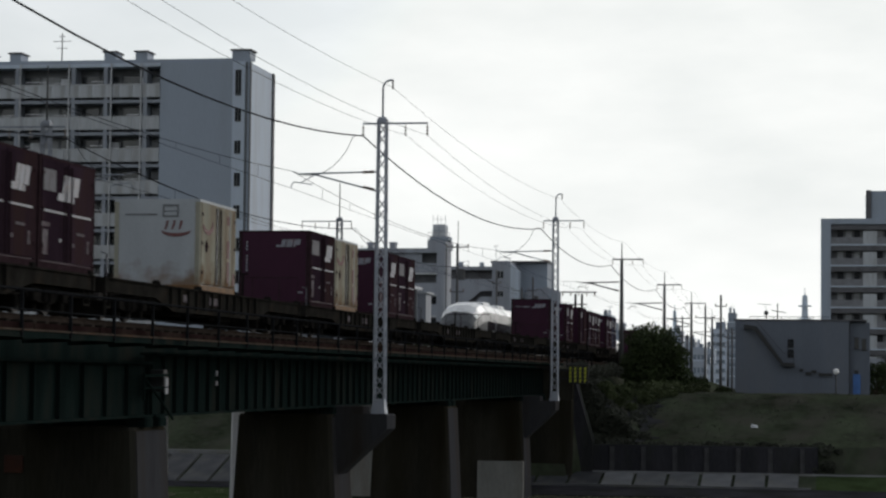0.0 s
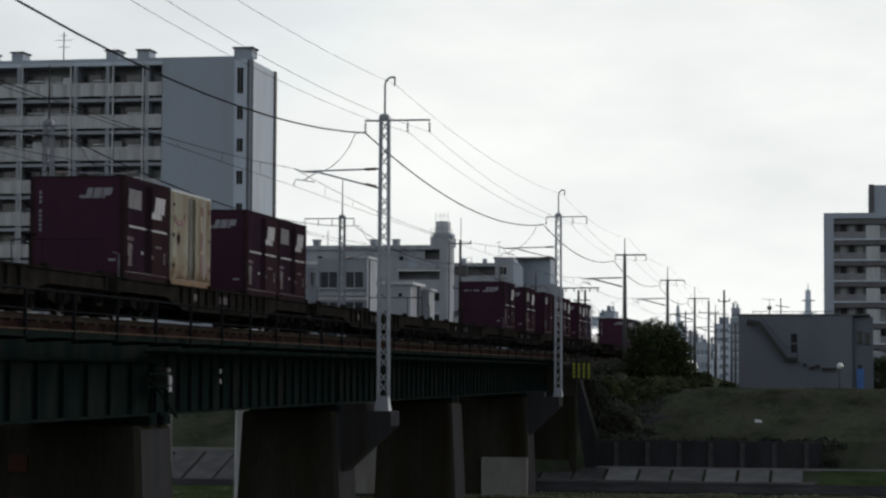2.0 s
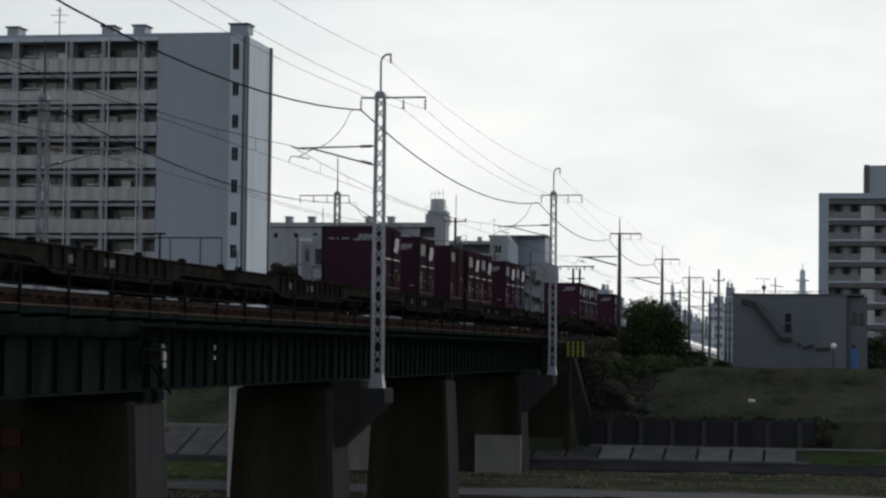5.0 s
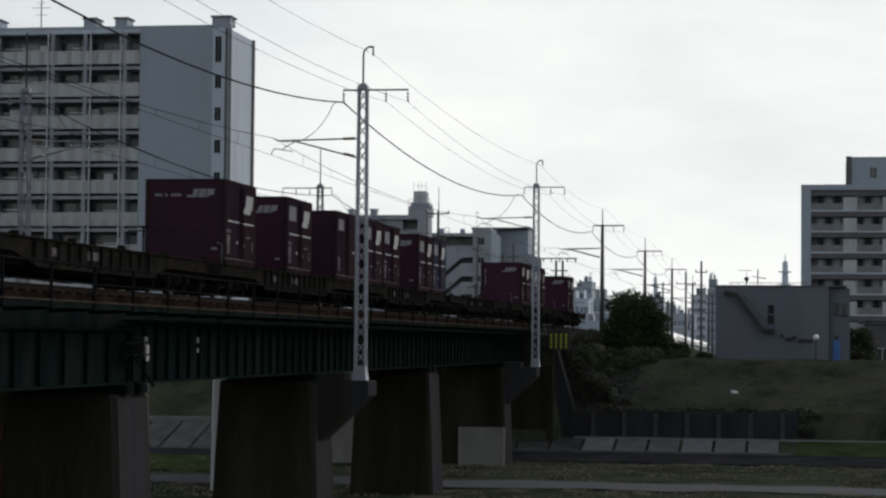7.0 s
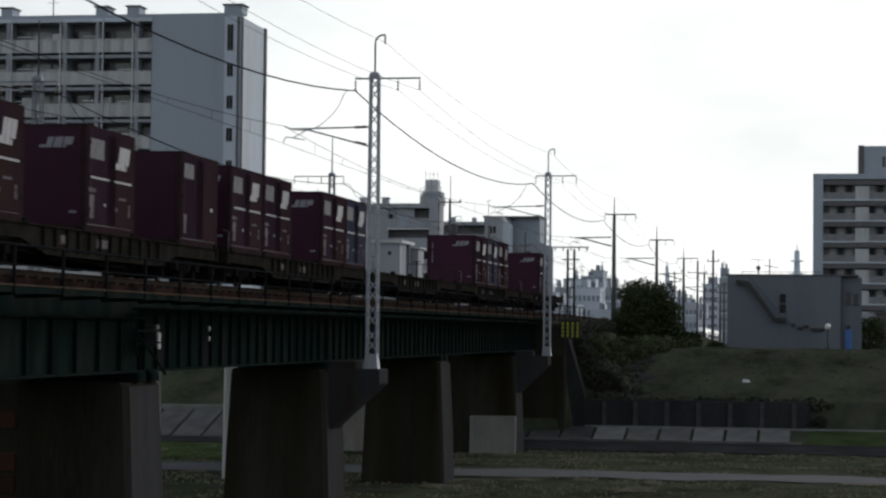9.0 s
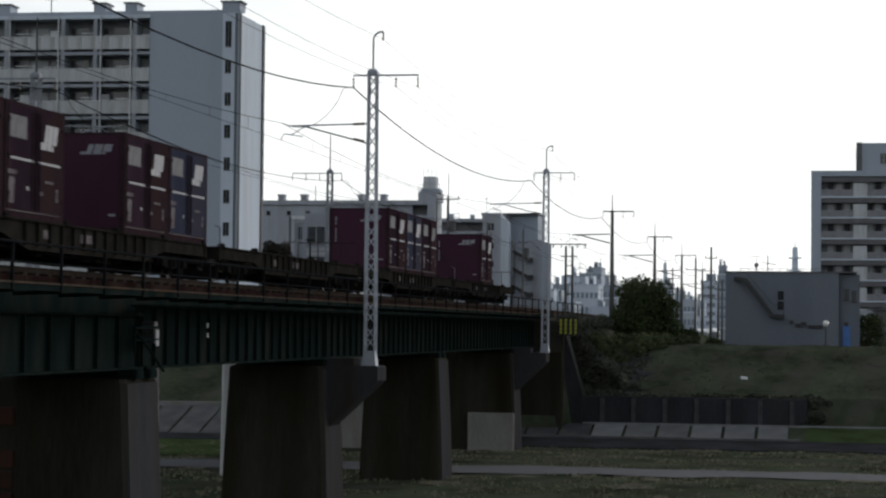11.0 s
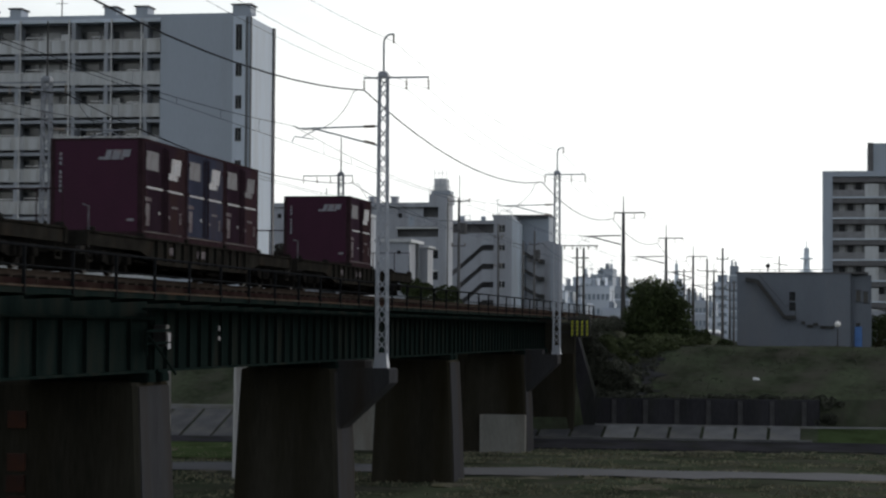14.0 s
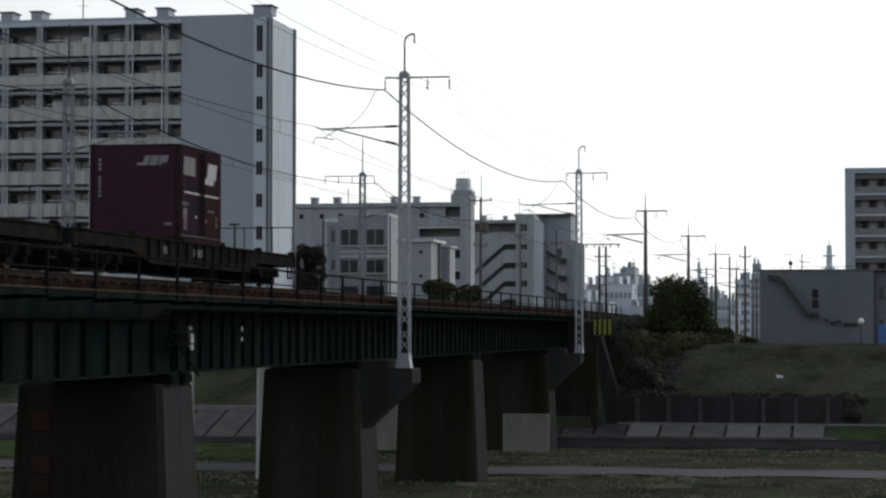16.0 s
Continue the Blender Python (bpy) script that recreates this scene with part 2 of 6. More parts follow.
def rusty_foot(m, rust):
    """Rust that creeps up in ragged patches from the foot of a container."""
    n, l = m.node_tree.nodes, m.node_tree.links
    b = n["Principled BSDF"]
    old = b.inputs["Base Color"].links[0].from_socket
    t, sep, q = n.new("ShaderNodeTexCoord"), n.new("ShaderNodeSeparateXYZ"), n.new("ShaderNodeTexNoise")
    q.inputs["Scale"].default_value, q.inputs["Detail"].default_value = 1.7, 6.0
    l.new(t.outputs["Object"], sep.inputs["Vector"])
    l.new(t.outputs["Object"], q.inputs["Vector"])
    k = n.new("ShaderNodeMath")
    k.operation, k.inputs[1].default_value, k.inputs[2].default_value = "MULTIPLY_ADD", 2.6, -0.95
    l.new(q.outputs["Fac"], k.inputs[0])
    d = n.new("ShaderNodeMath")
    d.operation = "SUBTRACT"
    l.new(k.outputs[0], d.inputs[0])
    l.new(sep.outputs["Z"], d.inputs[1])
    r = n.new("ShaderNodeMapRange")
    r.inputs["From Min"].default_value, r.inputs["From Max"].default_value, r.inputs["To Max"].default_value = -0.35, 0.35, 0.85
    l.new(d.outputs[0], r.inputs["Value"])
    mx = n.new("ShaderNodeMix")
    mx.data_type = "RGBA"
    mx.inputs["B"].default_value = (*rust, 1)
    l.new(old, mx.inputs["A"])
    l.new(r.outputs["Result"], mx.inputs["Factor"])
    l.new(mx.outputs["Result"], b.inputs["Base Color"])


rusty_foot(M["offwhite"], (0.17, 0.10, 0.05))
rusty_foot(M["cream"], (0.15, 0.085, 0.045))


# ---- mesh building ----
class Shape:
    """Collects vertices and faces for one mesh."""

    def __init__(self):
        self.v, self.f = [], []

    def add(self, verts, faces):
        k = len(self.v)
        self.v += [tuple(p) for p in verts]
        self.f += [tuple(i + k for i in q) for q in faces]
        return self

    def box(self, x0, y0, z0, x1, y1, z1, m=None):
        v = [Vector((x, y, z)) for z in (z0, z1) for x, y in ((x0, y0), (x1, y0), (x1, y1), (x0, y1))]
        if m is not None:
            v = [m @ p for p in v]
        return self.add(v, [(3, 2, 1, 0), (4, 5, 6, 7), (0, 1, 5, 4), (1, 2, 6, 5), (2, 3, 7, 6), (3, 0, 4, 7)])

    def chbox(self, x0, y0, z0, x1, y1, z1, c=0.02):
        """A box with chamfered upright edges and top edges."""
        ring = lambda i, z: [(x0 + i + c, y0 + i, z), (x1 - i - c, y0 + i, z), (x1 - i, y0 + i + c, z), (x1 - i, y1 - i - c, z),
                             (x1 - i - c, y1 - i, z), (x0 + i + c, y1 - i, z), (x0 + i, y1 - i - c, z), (x0 + i, y0 + i + c, z)]
        return self.rings([ring(0, z0), ring(0, z1 - c), ring(c, z1)])

    def rings(self, rings, closed=True, caps=True):
        n, k = len(rings[0]), len(rings)
        f = []
        for a in range(k - 1):
            for i in range(n if closed else n - 1):
                j = (i + 1) % n
                f.append((a * n + i, a * n + j, (a + 1) * n + j, (a + 1) * n + i))
        if caps:
            f += [tuple(range(n - 1, -1, -1)), tuple((k - 1) * n + i for i in range(n))]
        return self.add([p for r in rings for p in r], f)

    def bar(self, a, b, w, h=None):
        """A square bar from a to b."""
        a, b = Vector(a), Vector(b)
        h = h or w
        d = (b - a).normalized()
        s = d.cross(Vector((0, 0, 1)))
        s = s.normalized() if s.length > 1e-4 else Vector((1, 0, 0))
        u = s.cross(d)
        q = [s * i * w / 2 + u * j * h / 2 for i, j in ((-1, -1), (1, -1), (1, 1), (-1, 1))]
        return self.rings([[a + p for p in q], [b + p for p in q]])

    def tube(self, pts, r, n=8, r1=None):
        pts = [Vector(p) for p in pts]
        rings = []
        for i, p in enumerate(pts):
            d = (pts[min(i + 1, len(pts) - 1)] - pts[max(i - 1, 0)]).normalized()
            s = d.cross(Vector((0, 0, 1))) if abs(d.z) < 0.99 else d.cross(Vector((0, 1, 0)))
            s.normalize()
            u = s.cross(d)
            q = r if r1 is None else r + (r1 - r) * i / max(1, len(pts) - 1)
            rings.append([p + (s * math.cos(k * 2 * math.pi / n) + u * math.sin(k * 2 * math.pi / n)) * q for k in range(n)])
        return self.rings(rings)

    def disc(self, c, axis, r, w, n=20, hole=0):
        """A wheel-like drum about axis 'x'."""
        x, y, z = c
        ring = lambda rr, dx: [(x + dx, y + rr * math.cos(2 * math.pi * i / n), z + rr * math.sin(2 * math.pi * i / n)) for i in range(n)]
        return self.rings([ring(r * 0.6, -w / 2), ring(r, -w / 2), ring(r * 0.97, w / 2), ring(r * 0.85, w / 2), ring(r * 0.8, w / 4), ring(r * 0.25, w / 4), ring(r * 0.2, w / 2)])

    def mesh(self, name, material, smooth=False):
        me = bpy.data.meshes.new(name)
        me.from_pydata(self.v, [], self.f)
        me.materials.append(material)
        bm = bmesh.new()
        bm.from_mesh(me)
        bmesh.ops.recalc_face_normals(bm, faces=bm.faces)
        bm.to_mesh(me)
        bm.free()
        if smooth:
            me.shade_smooth()
        return me


def part(name, shape, material, parent, label="", smooth=False):
    ob = new(name, shape.mesh(name, material, smooth))
    if parent is not None:
        ob.parent = parent
    if label:
        ob["label"] = label
    return ob


def piece(name, me, parent, m=None):
    """One more object on a mesh that alike pieces share."""
    ob = new(name, me)
    ob.parent = parent
    if m is not None:
        ob.matrix_basis = m
    return ob


def thing(name, label, category, m=None, group="", kind=""):
    e = new(name)
    e.empty_display_size = 0.3
    if m is not None:
        e.matrix_basis = m
    return tagged(e, label, category, group, kind)


def single(name, shape, material, label, category, kind="", group="", smooth=False):
    return tagged(part(name, shape, material, None, smooth=smooth), label, category, group, kind)


def smoothstep(a, b, x):
    t = min(1, max(0, (x - a) / (b - a)))
    return t * t * (3 - 2 * t)


def track_z(y):
    """Height of the rail tops: level on the bridge, falling gently beyond it."""
    return -4.6 * smoothstep(170, 560, y)


def rail_z(y):
    """Height of the rails: they begin to fall beyond the bridge."""
    return -4.6 * smoothstep(122, 545, y)


def rail_x(y):
    """Sideways place of the near track: it swings a little to the right beyond the middle of the bridge."""
    return 0.0052 * max(0, y - 100) * smoothstep(95, 125, y) if y < 200 else 0.52


LEFT_X = -5.6          # centre of the far track
PIERS = (30.0, 52.6, 73.3, 96.0, 119.4)


# ---- the ground ----
RIVER, CREST, TOWN = -7.9, -2.25, -4.9


def ground_z(x, y):
    """Near bank, river flat, far revetment, far levee, rail embankment, town level."""
    if y < 60:
        z = -2.9 + (RIVER - 0.5 + 2.9) * smoothstep(6, 24, y)
    elif y < 125:
        z = RIVER - 0.5 + 0.5 * smoothstep(60, 104, y)
    elif y < 129.5:
        z = RIVER + (y - 125) / 4.5 * 1.0
    elif y < 130.2:
        z = -6.9
    elif y < 130.4:
        z = -6.9 + (y - 130.2) / 0.2 * 1.6
    elif y < 143:
        z = -5.3 + (CREST + 5.3) * smoothstep(129.5, 142, y)
    else:
        z = CREST + (TOWN - CREST) * smoothstep(148, 172, y)
    if x < -8.8 and 125 <= y < 143:           # beyond the bridge the bank has no wall
        z = RIVER + (y - 125) / 6.5 * 1.75 if y < 131.5 else -6.15 + (CREST + 6.15) * smoothstep(130, 142, y)
    if y > 126:
        top = track_z(y) - 0.75
        d = max(0, max(x - 3.0, -9.5 - x))
        z = max(z, top - d * 1.05) if y > 132.5 or d == 0 and y > 128.5 else z
    if y < 9.5:
        d = max(0, max(x - 3.0, -9.5 - x))
        z = max(z, -0.75 - d / 1.6)
    bump = 0.10 * noise.noise(Vector((x * 0.3, y * 0.3, 0))) + 0.05 * noise.noise(Vector((x * 1.1, y * 1.1, 5)))
    return z + (bump if not 124.5 < y < 130.5 else 0)


def build_ground():
    xs = [-3000, -1200, -500, -250, -140, -90] + [-60 + 1.0 * i for i in range(96)] + [40, 60, 90, 150, 300, 700, 1500, 3000]
    ys = ([-400, -150, -60, -25] + [-10 + 1.5 * i for i in range(47)] + [61 + 1.2 * i for i in range(53)]
          + [124.9, 125, 126.5, 128, 129.5, 130.2, 130.4] + [131.2 + 0.9 * i for i in range(50)] + [178, 186, 200, 220, 250, 290, 340, 400, 480, 560, 700, 1000, 2000, 4500])
    s = Shape()
    n = len(xs)
    s.add([(x, y, ground_z(x, y)) for y in ys for x in xs],
          [(j * n + i, j * n + i + 1, (j + 1) * n + i + 1, (j + 1) * n + i) for j in range(len(ys) - 1) for i in range(n - 1)])
    single("ground", s, M["grass"], "dark grass riverbed and levee slopes reaching the town", "ground", "structure", smooth=True)


build_ground()

# pale path across the river flat, following the ground
s = Shape()
rows_ = []
for i in range(60):
    x = -60 + i * 1.9
    y0, y1 = 99.4, 104.2
    rows_.append([(x, y, ground_z(x, y) + 0.045) for y in (y0, y0 + 1.8, y0 + 3.6, y1)])
s.rings(rows_, closed=False, caps=False)
single("path", s, M["dirt"], "pale asphalt path across the riverside grass", "path", "structure", smooth=True)

# bare earth showing through the grass beside the path
def earth_patches():
    r = random.Random(41)
    s = Shape()
    for k in range(60):
        cx, cy = r.uniform(-24, 25), r.choice((r.uniform(84, 99), r.uniform(84, 99), r.uniform(93, 99.5), r.uniform(112, 122)))
        rx, ry = r.uniform(0.3, 1.3), r.uniform(0.4, 1.3)
        rim = [(1 + 0.45 * noise.noise(Vector((math.cos(a) * 1.5, math.sin(a) * 1.5, k * 7.1))), a) for a in [i * math.pi / 12 for i in range(24)]]
        pts = [(cx + rx * q * math.cos(a) * f, cy + ry * q * math.sin(a) * f) for f in (1.0, 0.5) for q, a in rim] + [(cx, cy)]
        s.add([(x, y, ground_z(x, y) + 0.035) for x, y in pts],
              [(i, (i + 1) % 24, 24 + (i + 1) % 24, 24 + i) for i in range(24)] + [(24 + i, 24 + (i + 1) % 24, 48) for i in range(24)])
    single("bare_earth", s, M["bare"], "pale bare earth patches worn through the riverside grass", "earth", "stuff", smooth=True)


earth_patches()

# revetment of concrete frames at the foot of the far bank
rev = thing("revetment", "weathered concrete frame revetment along the far bank", "revetment", kind="structure")
slabm = Shape().chbox(0.08, 1.45, 0, 1.80, 4.25, 0.12, 0.03).mesh("slab", M["revet"])
slabd = Shape().chbox(0.08, 1.45, 0, 1.80, 4.25, 0.12, 0.03).mesh("slab", M["revet_dark"])
slope = math.degrees(math.atan2(1.0, 4.5))
for i in range(28):
    x = -10.0 + 1.9 * i
    if x < 15.5:
        piece("slab", slabm if x > 5 else slabd, rev, pose(x, 125.1, RIVER + 0.02 + 0.04 * random.random(), slope))
longm = Shape().chbox(0.08, 0.5, 0, 1.80, 5.9, 0.12, 0.03).mesh("slab", M["revet_dark"])
for i in range(16):
    piece("slab", longm, rev, pose(-40.6 + 1.9 * i, 125.1, RIVER + 0.02 + 0.04 * random.random(), math.degrees(math.atan2(1.75, 6.5))))
part("kerb", Shape().chbox(-41, 131.2, -6.4, -9, 131.7, -6.0, 0.03), M["revet"], rev)
part("stone_foot", Shape().rings([[(x, 121.6, RIVER - 0.3), (x, 121.6, RIVER + 0.10), (x, 126.4, RIVER + 0.36), (x, 126.4, RIVER)] for x in (-8.8, 0, 17.2, 45)]), M["retain"], rev, "dark foot, of stone to the right, a shadow band to the left")
# left stretch: dark strip modelled for the shadow band below the slabs
part("stone_foot", Shape().rings([[(x, 123.2, RIVER - 0.3), (x, 123.2, RIVER + 0.08), (x, 125.5, RIVER + 0.26), (x, 125.5, RIVER)] for x in (-41, -25, -9)]), M["retain"], rev, "dark foot, of stone to the right, a shadow band to the left")
part("beam", Shape().bar((-8.8, 126.48, RIVER + 0.40), (17.2, 126.48, RIVER + 0.40), 0.16), M["revet"], rev)
part("kerb", Shape().chbox(-8.8, 129.5, -7.0, 40, 129.85, -6.78, 0.03), M["revet"], rev)

# dark retaining wall with pilasters
wall = thing("retaining_wall", "dark stained concrete retaining wall with pilasters on the bank", "wall", kind="structure")
part("wall_face", Shape().chbox(3.42, 130.0, -7.0, 17.6, 130.5, -5.25, 0.04), M["retain"], wall)
pil = Shape().chbox(-0.14, 129.86, -7.0, 0.14, 130.05, -5.35, 0.03).mesh("pilaster", M["retain_pale"])
for i in range(7):
    piece("pilaster", pil, wall, pose(5.6 + 1.85 * i, 0, 0))


# ---- the bridge ----
def girder_span(x, y0, y1, inner, top=-0.85, pitch=1.0):
    """One plate girder: web, two flanges, stiffeners."""
    g = thing("plate_girder", "dark green riveted plate girder under the railway track", "girder", group="bridge girders")
    part("web", Shape().box(x - 0.02, y0, -2.32, x + 0.02, y1, top), M["girder"], g)
    part("flange", Shape().box(x - 0.22, y0, top, x + 0.22, y1, top + 0.07), M["girder"], g)
    part("flange", Shape().box(x - 0.22, y0, -2.38, x + 0.22, y1, -2.32), M["girder"], g)
    st = Shape().box(-0.11, -0.02, -2.32, 0.11, 0.02, top).mesh("stiffener", M["girder"])
    n = int((y1 - y0) / pitch)
    for i in range(n + 1):
        piece("stiffener", st, g, pose(x, y0 + 0.06 + (y1 - y0 - 0.12) * i / n, 0))
    part("end_frame", Shape().box(x, y0 + 0.1, -2.62, x + 1.275 * inner, y0 + 0.2, -2.0) if inner > 0 else Shape().box(x - 1.275, y0 + 0.1, -2.62, x, y0 + 0.2, -2.0), M["girder"], g)
    for yb in (y0 + 0.45, y1 - 0.45):
        part("bearing", Shape().chbox(x - 0.28, yb - 0.3, -2.62, x + 0.28, yb + 0.3, -2.38, 0.04), M["girder"], g)
    return g


spans = [(9.3, 29.9)] + [(PIERS[i] + 0.1, PIERS[i + 1] - 0.1) for i in range(4)] + [(PIERS[4] + 0.1, 128.6)]
for tx in (0.0, LEFT_X):
    for y0, y1 in spans:
        for gx in (-1.0, 1.55) if tx == 0 else (-1.2, 0.85):
            girder_span(tx + gx, y0, y1, 1 if gx < 0 else -1, -1.08 if y1 < 53 else -0.85, 1.5 if y1 < 53 else 1.0)


def track(tx):
    t = thing("railway_track", "rusty narrow gauge railway track on timber sleepers", "track", kind="structure")
    ys = [6 + 6 * i for i in range(100)]
    for gx in (-0.56, 0.56):
        s = Shape()
        prof = [(-0.065, -0.15), (0.065, -0.15), (0.065, -0.13), (0.012, -0.11), (0.012, -0.045), (0.034, -0.035), (0.034, 0), (-0.034, 0), (-0.034, -0.035), (-0.012, -0.045), (-0.012, -0.11), (-0.065, -0.13)]
        s.rings([[(tx + rail_x(y) + gx + a, y, rail_z(y) + b) for a, b in prof] for y in ys])
        part("rail", s, M["railsteel"], t)
    sm = Shape().chbox(-1.1, -0.11, -0.36, 1.1, 0.11, -0.16, 0.02).mesh("sleeper", M["sleeper"])
    for i in range(130):
        y = 28 + 0.78 * i
        piece("sleeper", sm, t, pose(tx + rail_x(y), y, rail_z(y)))
    # bridge timbers' bearers and the ballast bed beyond the bridge
    part("bearer", Shape().box(tx - 1.15, 9.3, -1.0, tx - 0.85, 128.6, -0.37).box(tx + 0.85, 9.3, -1.0, tx + 1.15, 128.6, -0.37), M["girder"], t)
    b = Shape()
    for lo, hi in ((-60, 9.2), (128.8, 1500)):
        yy = [lo + (hi - lo) * i / 40 for i in range(41)]
        b.rings([[(tx + rail_x(y) + a, y, rail_z(y) + z) for a, z in ((-2.4, -0.95), (-1.5, -0.3), (1.5, -0.3), (2.4, -0.95))] for y in yy], caps=True)
    part("ballast_bed", b, M["ballast"], t)


track(0.0)
track(LEFT_X)


def walkway(x0, x1, side):
    """Steel inspection walkway with its handrail, on the outer edge."""
    w = thing("walkway", "rusty steel inspection walkway with dark handrail along the bridge", "walkway")
    xe = x1 if side > 0 else x0
    part("deck", Shape().box(x0, 9.4, -0.56, x1, 128.4, -0.52), M["walkway"], w)
    part("edge_beam", Shape().box(xe - 0.04, 9.4, -0.62, xe + 0.04, 128.4, -0.48), M["girder"], w)
    # paler tan strip stands for light caught along the walkway edge
    part("edge_flange", Shape().box(xe - 0.03 + 0.04 * side, 9.4, -0.49, xe + 0.03 + 0.04 * side, 128.4, -0.455), M["edge"], w, "tan strip coloured as the lit walkway edge")
    for k in range(30):
        y = 9.5 + 3.96 * k
        part("cable_duct", Shape().chbox(xe - 0.14, y, -0.455, xe + 0.02, y + 3.92, -0.325, 0.012), M["walkway"], w)
    pm = Shape().box(-0.03, -0.03, -0.60, 0.03, 0.03, 0.31).mesh("post", M["rail_post"])
    bm_ = Shape().bar((-1.1 * side, 0, -0.66), (-0.02 * side, 0, -0.62), 0.08).mesh("bracket", M["girder"])
    for i in range(42):
        y = 12.6 + 2.78 * i
        piece("post", pm, w, pose(xe + 0.05 * side, y, 0))
        piece("bracket", bm_, w, pose(xe, y + 0.3, 0))
    for z in (0.31, -0.08):
        part("handrail", Shape().tube([(xe + 0.05 * side, 9.6, z), (xe + 0.05 * side, 128.2, z)], 0.032 if z > 0 else 0.02, 6), M["rail_post"], w)


walkway(1.95, 2.85, 1)
walkway(LEFT_X - 2.8, LEFT_X - 1.9, -1)


def embankment_fence():
    """The handrail goes on beyond the abutment, along the edge of the ballast."""
    f = thing("fence", "dark steel post and rail fence along the embankment edge", "fence")
    pm = Shape().box(-0.035, -0.035, -1.0, 0.035, 0.035, 0.30).mesh("post", M["rail_post"])
    for i in range(6):
        piece("post", pm, f, pose(2.92, 129.7 + 2.75 * i, 0))
    for z in (0.30, -0.08):
        part("handrail", Shape().tube([(2.92, 129.5, z), (2.92, 143.5, z)], 0.032 if z > 0 else 0.02, 6), M["rail_post"], f)


embankment_fence()


def pier(yc, tx, bracket, m_, hw0, hw1, wide=0.0):
    """Concrete pier: battered shaft with chamfered corners, bearing blocks and, for some, a bracket that carries a mast."""
    p = thing("bridge_pier", "dark stained concrete bridge pier on the riverside grass" if m_ == "pier" else "pale concrete bridge pier of the far track", "pier", group="bridge piers")

    def ring(z, hw, ht, c=0.11):
        return [(tx + a - (wide if a < 0 else 0), yc + e, z) for a, e in ((-hw + c, -ht), (hw - c, -ht), (hw, -ht + c), (hw, ht - c), (hw - c, ht), (-hw + c, ht), (-hw, ht - c), (-hw, -ht + c))]
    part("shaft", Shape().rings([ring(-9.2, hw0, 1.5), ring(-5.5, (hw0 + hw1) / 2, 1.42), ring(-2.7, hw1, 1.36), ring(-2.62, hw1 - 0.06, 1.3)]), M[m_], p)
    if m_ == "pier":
        # thin paler skin: light on the right face is put into its colour
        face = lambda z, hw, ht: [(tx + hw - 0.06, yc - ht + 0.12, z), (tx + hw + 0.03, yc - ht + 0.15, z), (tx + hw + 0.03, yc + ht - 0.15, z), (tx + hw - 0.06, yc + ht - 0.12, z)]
        part("side_casing", Shape().rings([face(-9.2, hw0, 1.5), face(-5.5, (hw0 + hw1) / 2, 1.42), face(-2.72, hw1, 1.36)]), M["pier_lit"], p, "pier side, coloured paler as the lit face")
    for gx in (-1.42, 1.13):
        part("bed_stone", Shape().chbox(tx + gx * 0.85 - 0.3, yc - 0.95, -2.66, tx + gx * 0.85 + 0.3, yc + 0.95, -2.60, 0.02), M[m_], p)
    if bracket:
        s = Shape()
        prof = [(1.3, -5.2), (1.68, -4.7), (3.25, -3.25), (3.40, -3.1), (3.40, -2.66), (3.34, -2.6), (1.3, -2.6)]
        s.rings([[(tx + a, yc - 0.75, z) for a, z in prof], [(tx + a, yc + 0.75, z) for a, z in prof]])
        part("mast_bracket", s, M["pier_lit"], p, "paler grey concrete bracket under a mast")
        part("bearing_ledge", Shape().chbox(tx + 0.9, yc - 0.55, -2.62, tx + 2.55, yc + 0.55, -2.34, 0.03), M["pier_lit"], p)
    return p


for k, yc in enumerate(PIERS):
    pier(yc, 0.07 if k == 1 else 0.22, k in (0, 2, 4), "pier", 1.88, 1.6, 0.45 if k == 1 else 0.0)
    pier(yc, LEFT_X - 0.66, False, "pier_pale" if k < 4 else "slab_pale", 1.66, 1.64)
panel = single("concrete_block", Shape().chbox(-0.45, 117.4, -8.3, 2.05, 117.75, -5.85, 0.04), M["slab_pale"], "pale weathered concrete slab standing against a bridge pier", "concrete block")
# bricked panel on the first pier
bk = thing("brick_panel", "red brick courses set into the dark pier", "brick panel")
bmesh_ = Shape().chbox(0, -0.06, 0, 0.47, 0.10, 0.42, 0.015).mesh("brick", M["brick"])
for i in range(7):
    for j in range(2):
        if j == 0 and i != 1:
            piece("brick", bmesh_, bk, pose(-1.58 - 0.55 * j + 0.02 * random.random(), 51.20 - 0.010 * i, -3.75 - 0.52 * i, 2))
# far abutment with wing walls
ab = thing("abutment", "dark stained concrete bridge abutment in the far bank", "abutment", kind="structure")
part("breast_wall", Shape().chbox(-8.6, 128.2, -8.4, 3.4, 130.0, -2.62, 0.05), M["pier"], ab)
part("back_wall", Shape().chbox(-8.6, 128.9, -2.62, 3.4, 130.0, -0.8, 0.05), M["pier"], ab)
part("toe_wall", Shape().chbox(2.9, 129.75, -8.4, 3.9, 131.6, -5.2, 0.05), M["retain"], ab)
part("wing_wall", Shape().rings([[(x, 129.6, -8), (x, 137, -5), (x, 137, -0.9), (x, 129.6, -0.9)] for x in (3.0, 3.5)]), M["pier"], ab)
part("wing_wall", Shape().rings([[(x, y, z) for x, z in ((3.3, -8.2), (4.5, -8.2), (4.5, -5.1), (3.3, -1.0))] for y in (129.3, 130.9)]), M["retain"], ab)
nab = thing("abutment", "concrete bridge abutment in the near bank", "abutment", kind="structure")
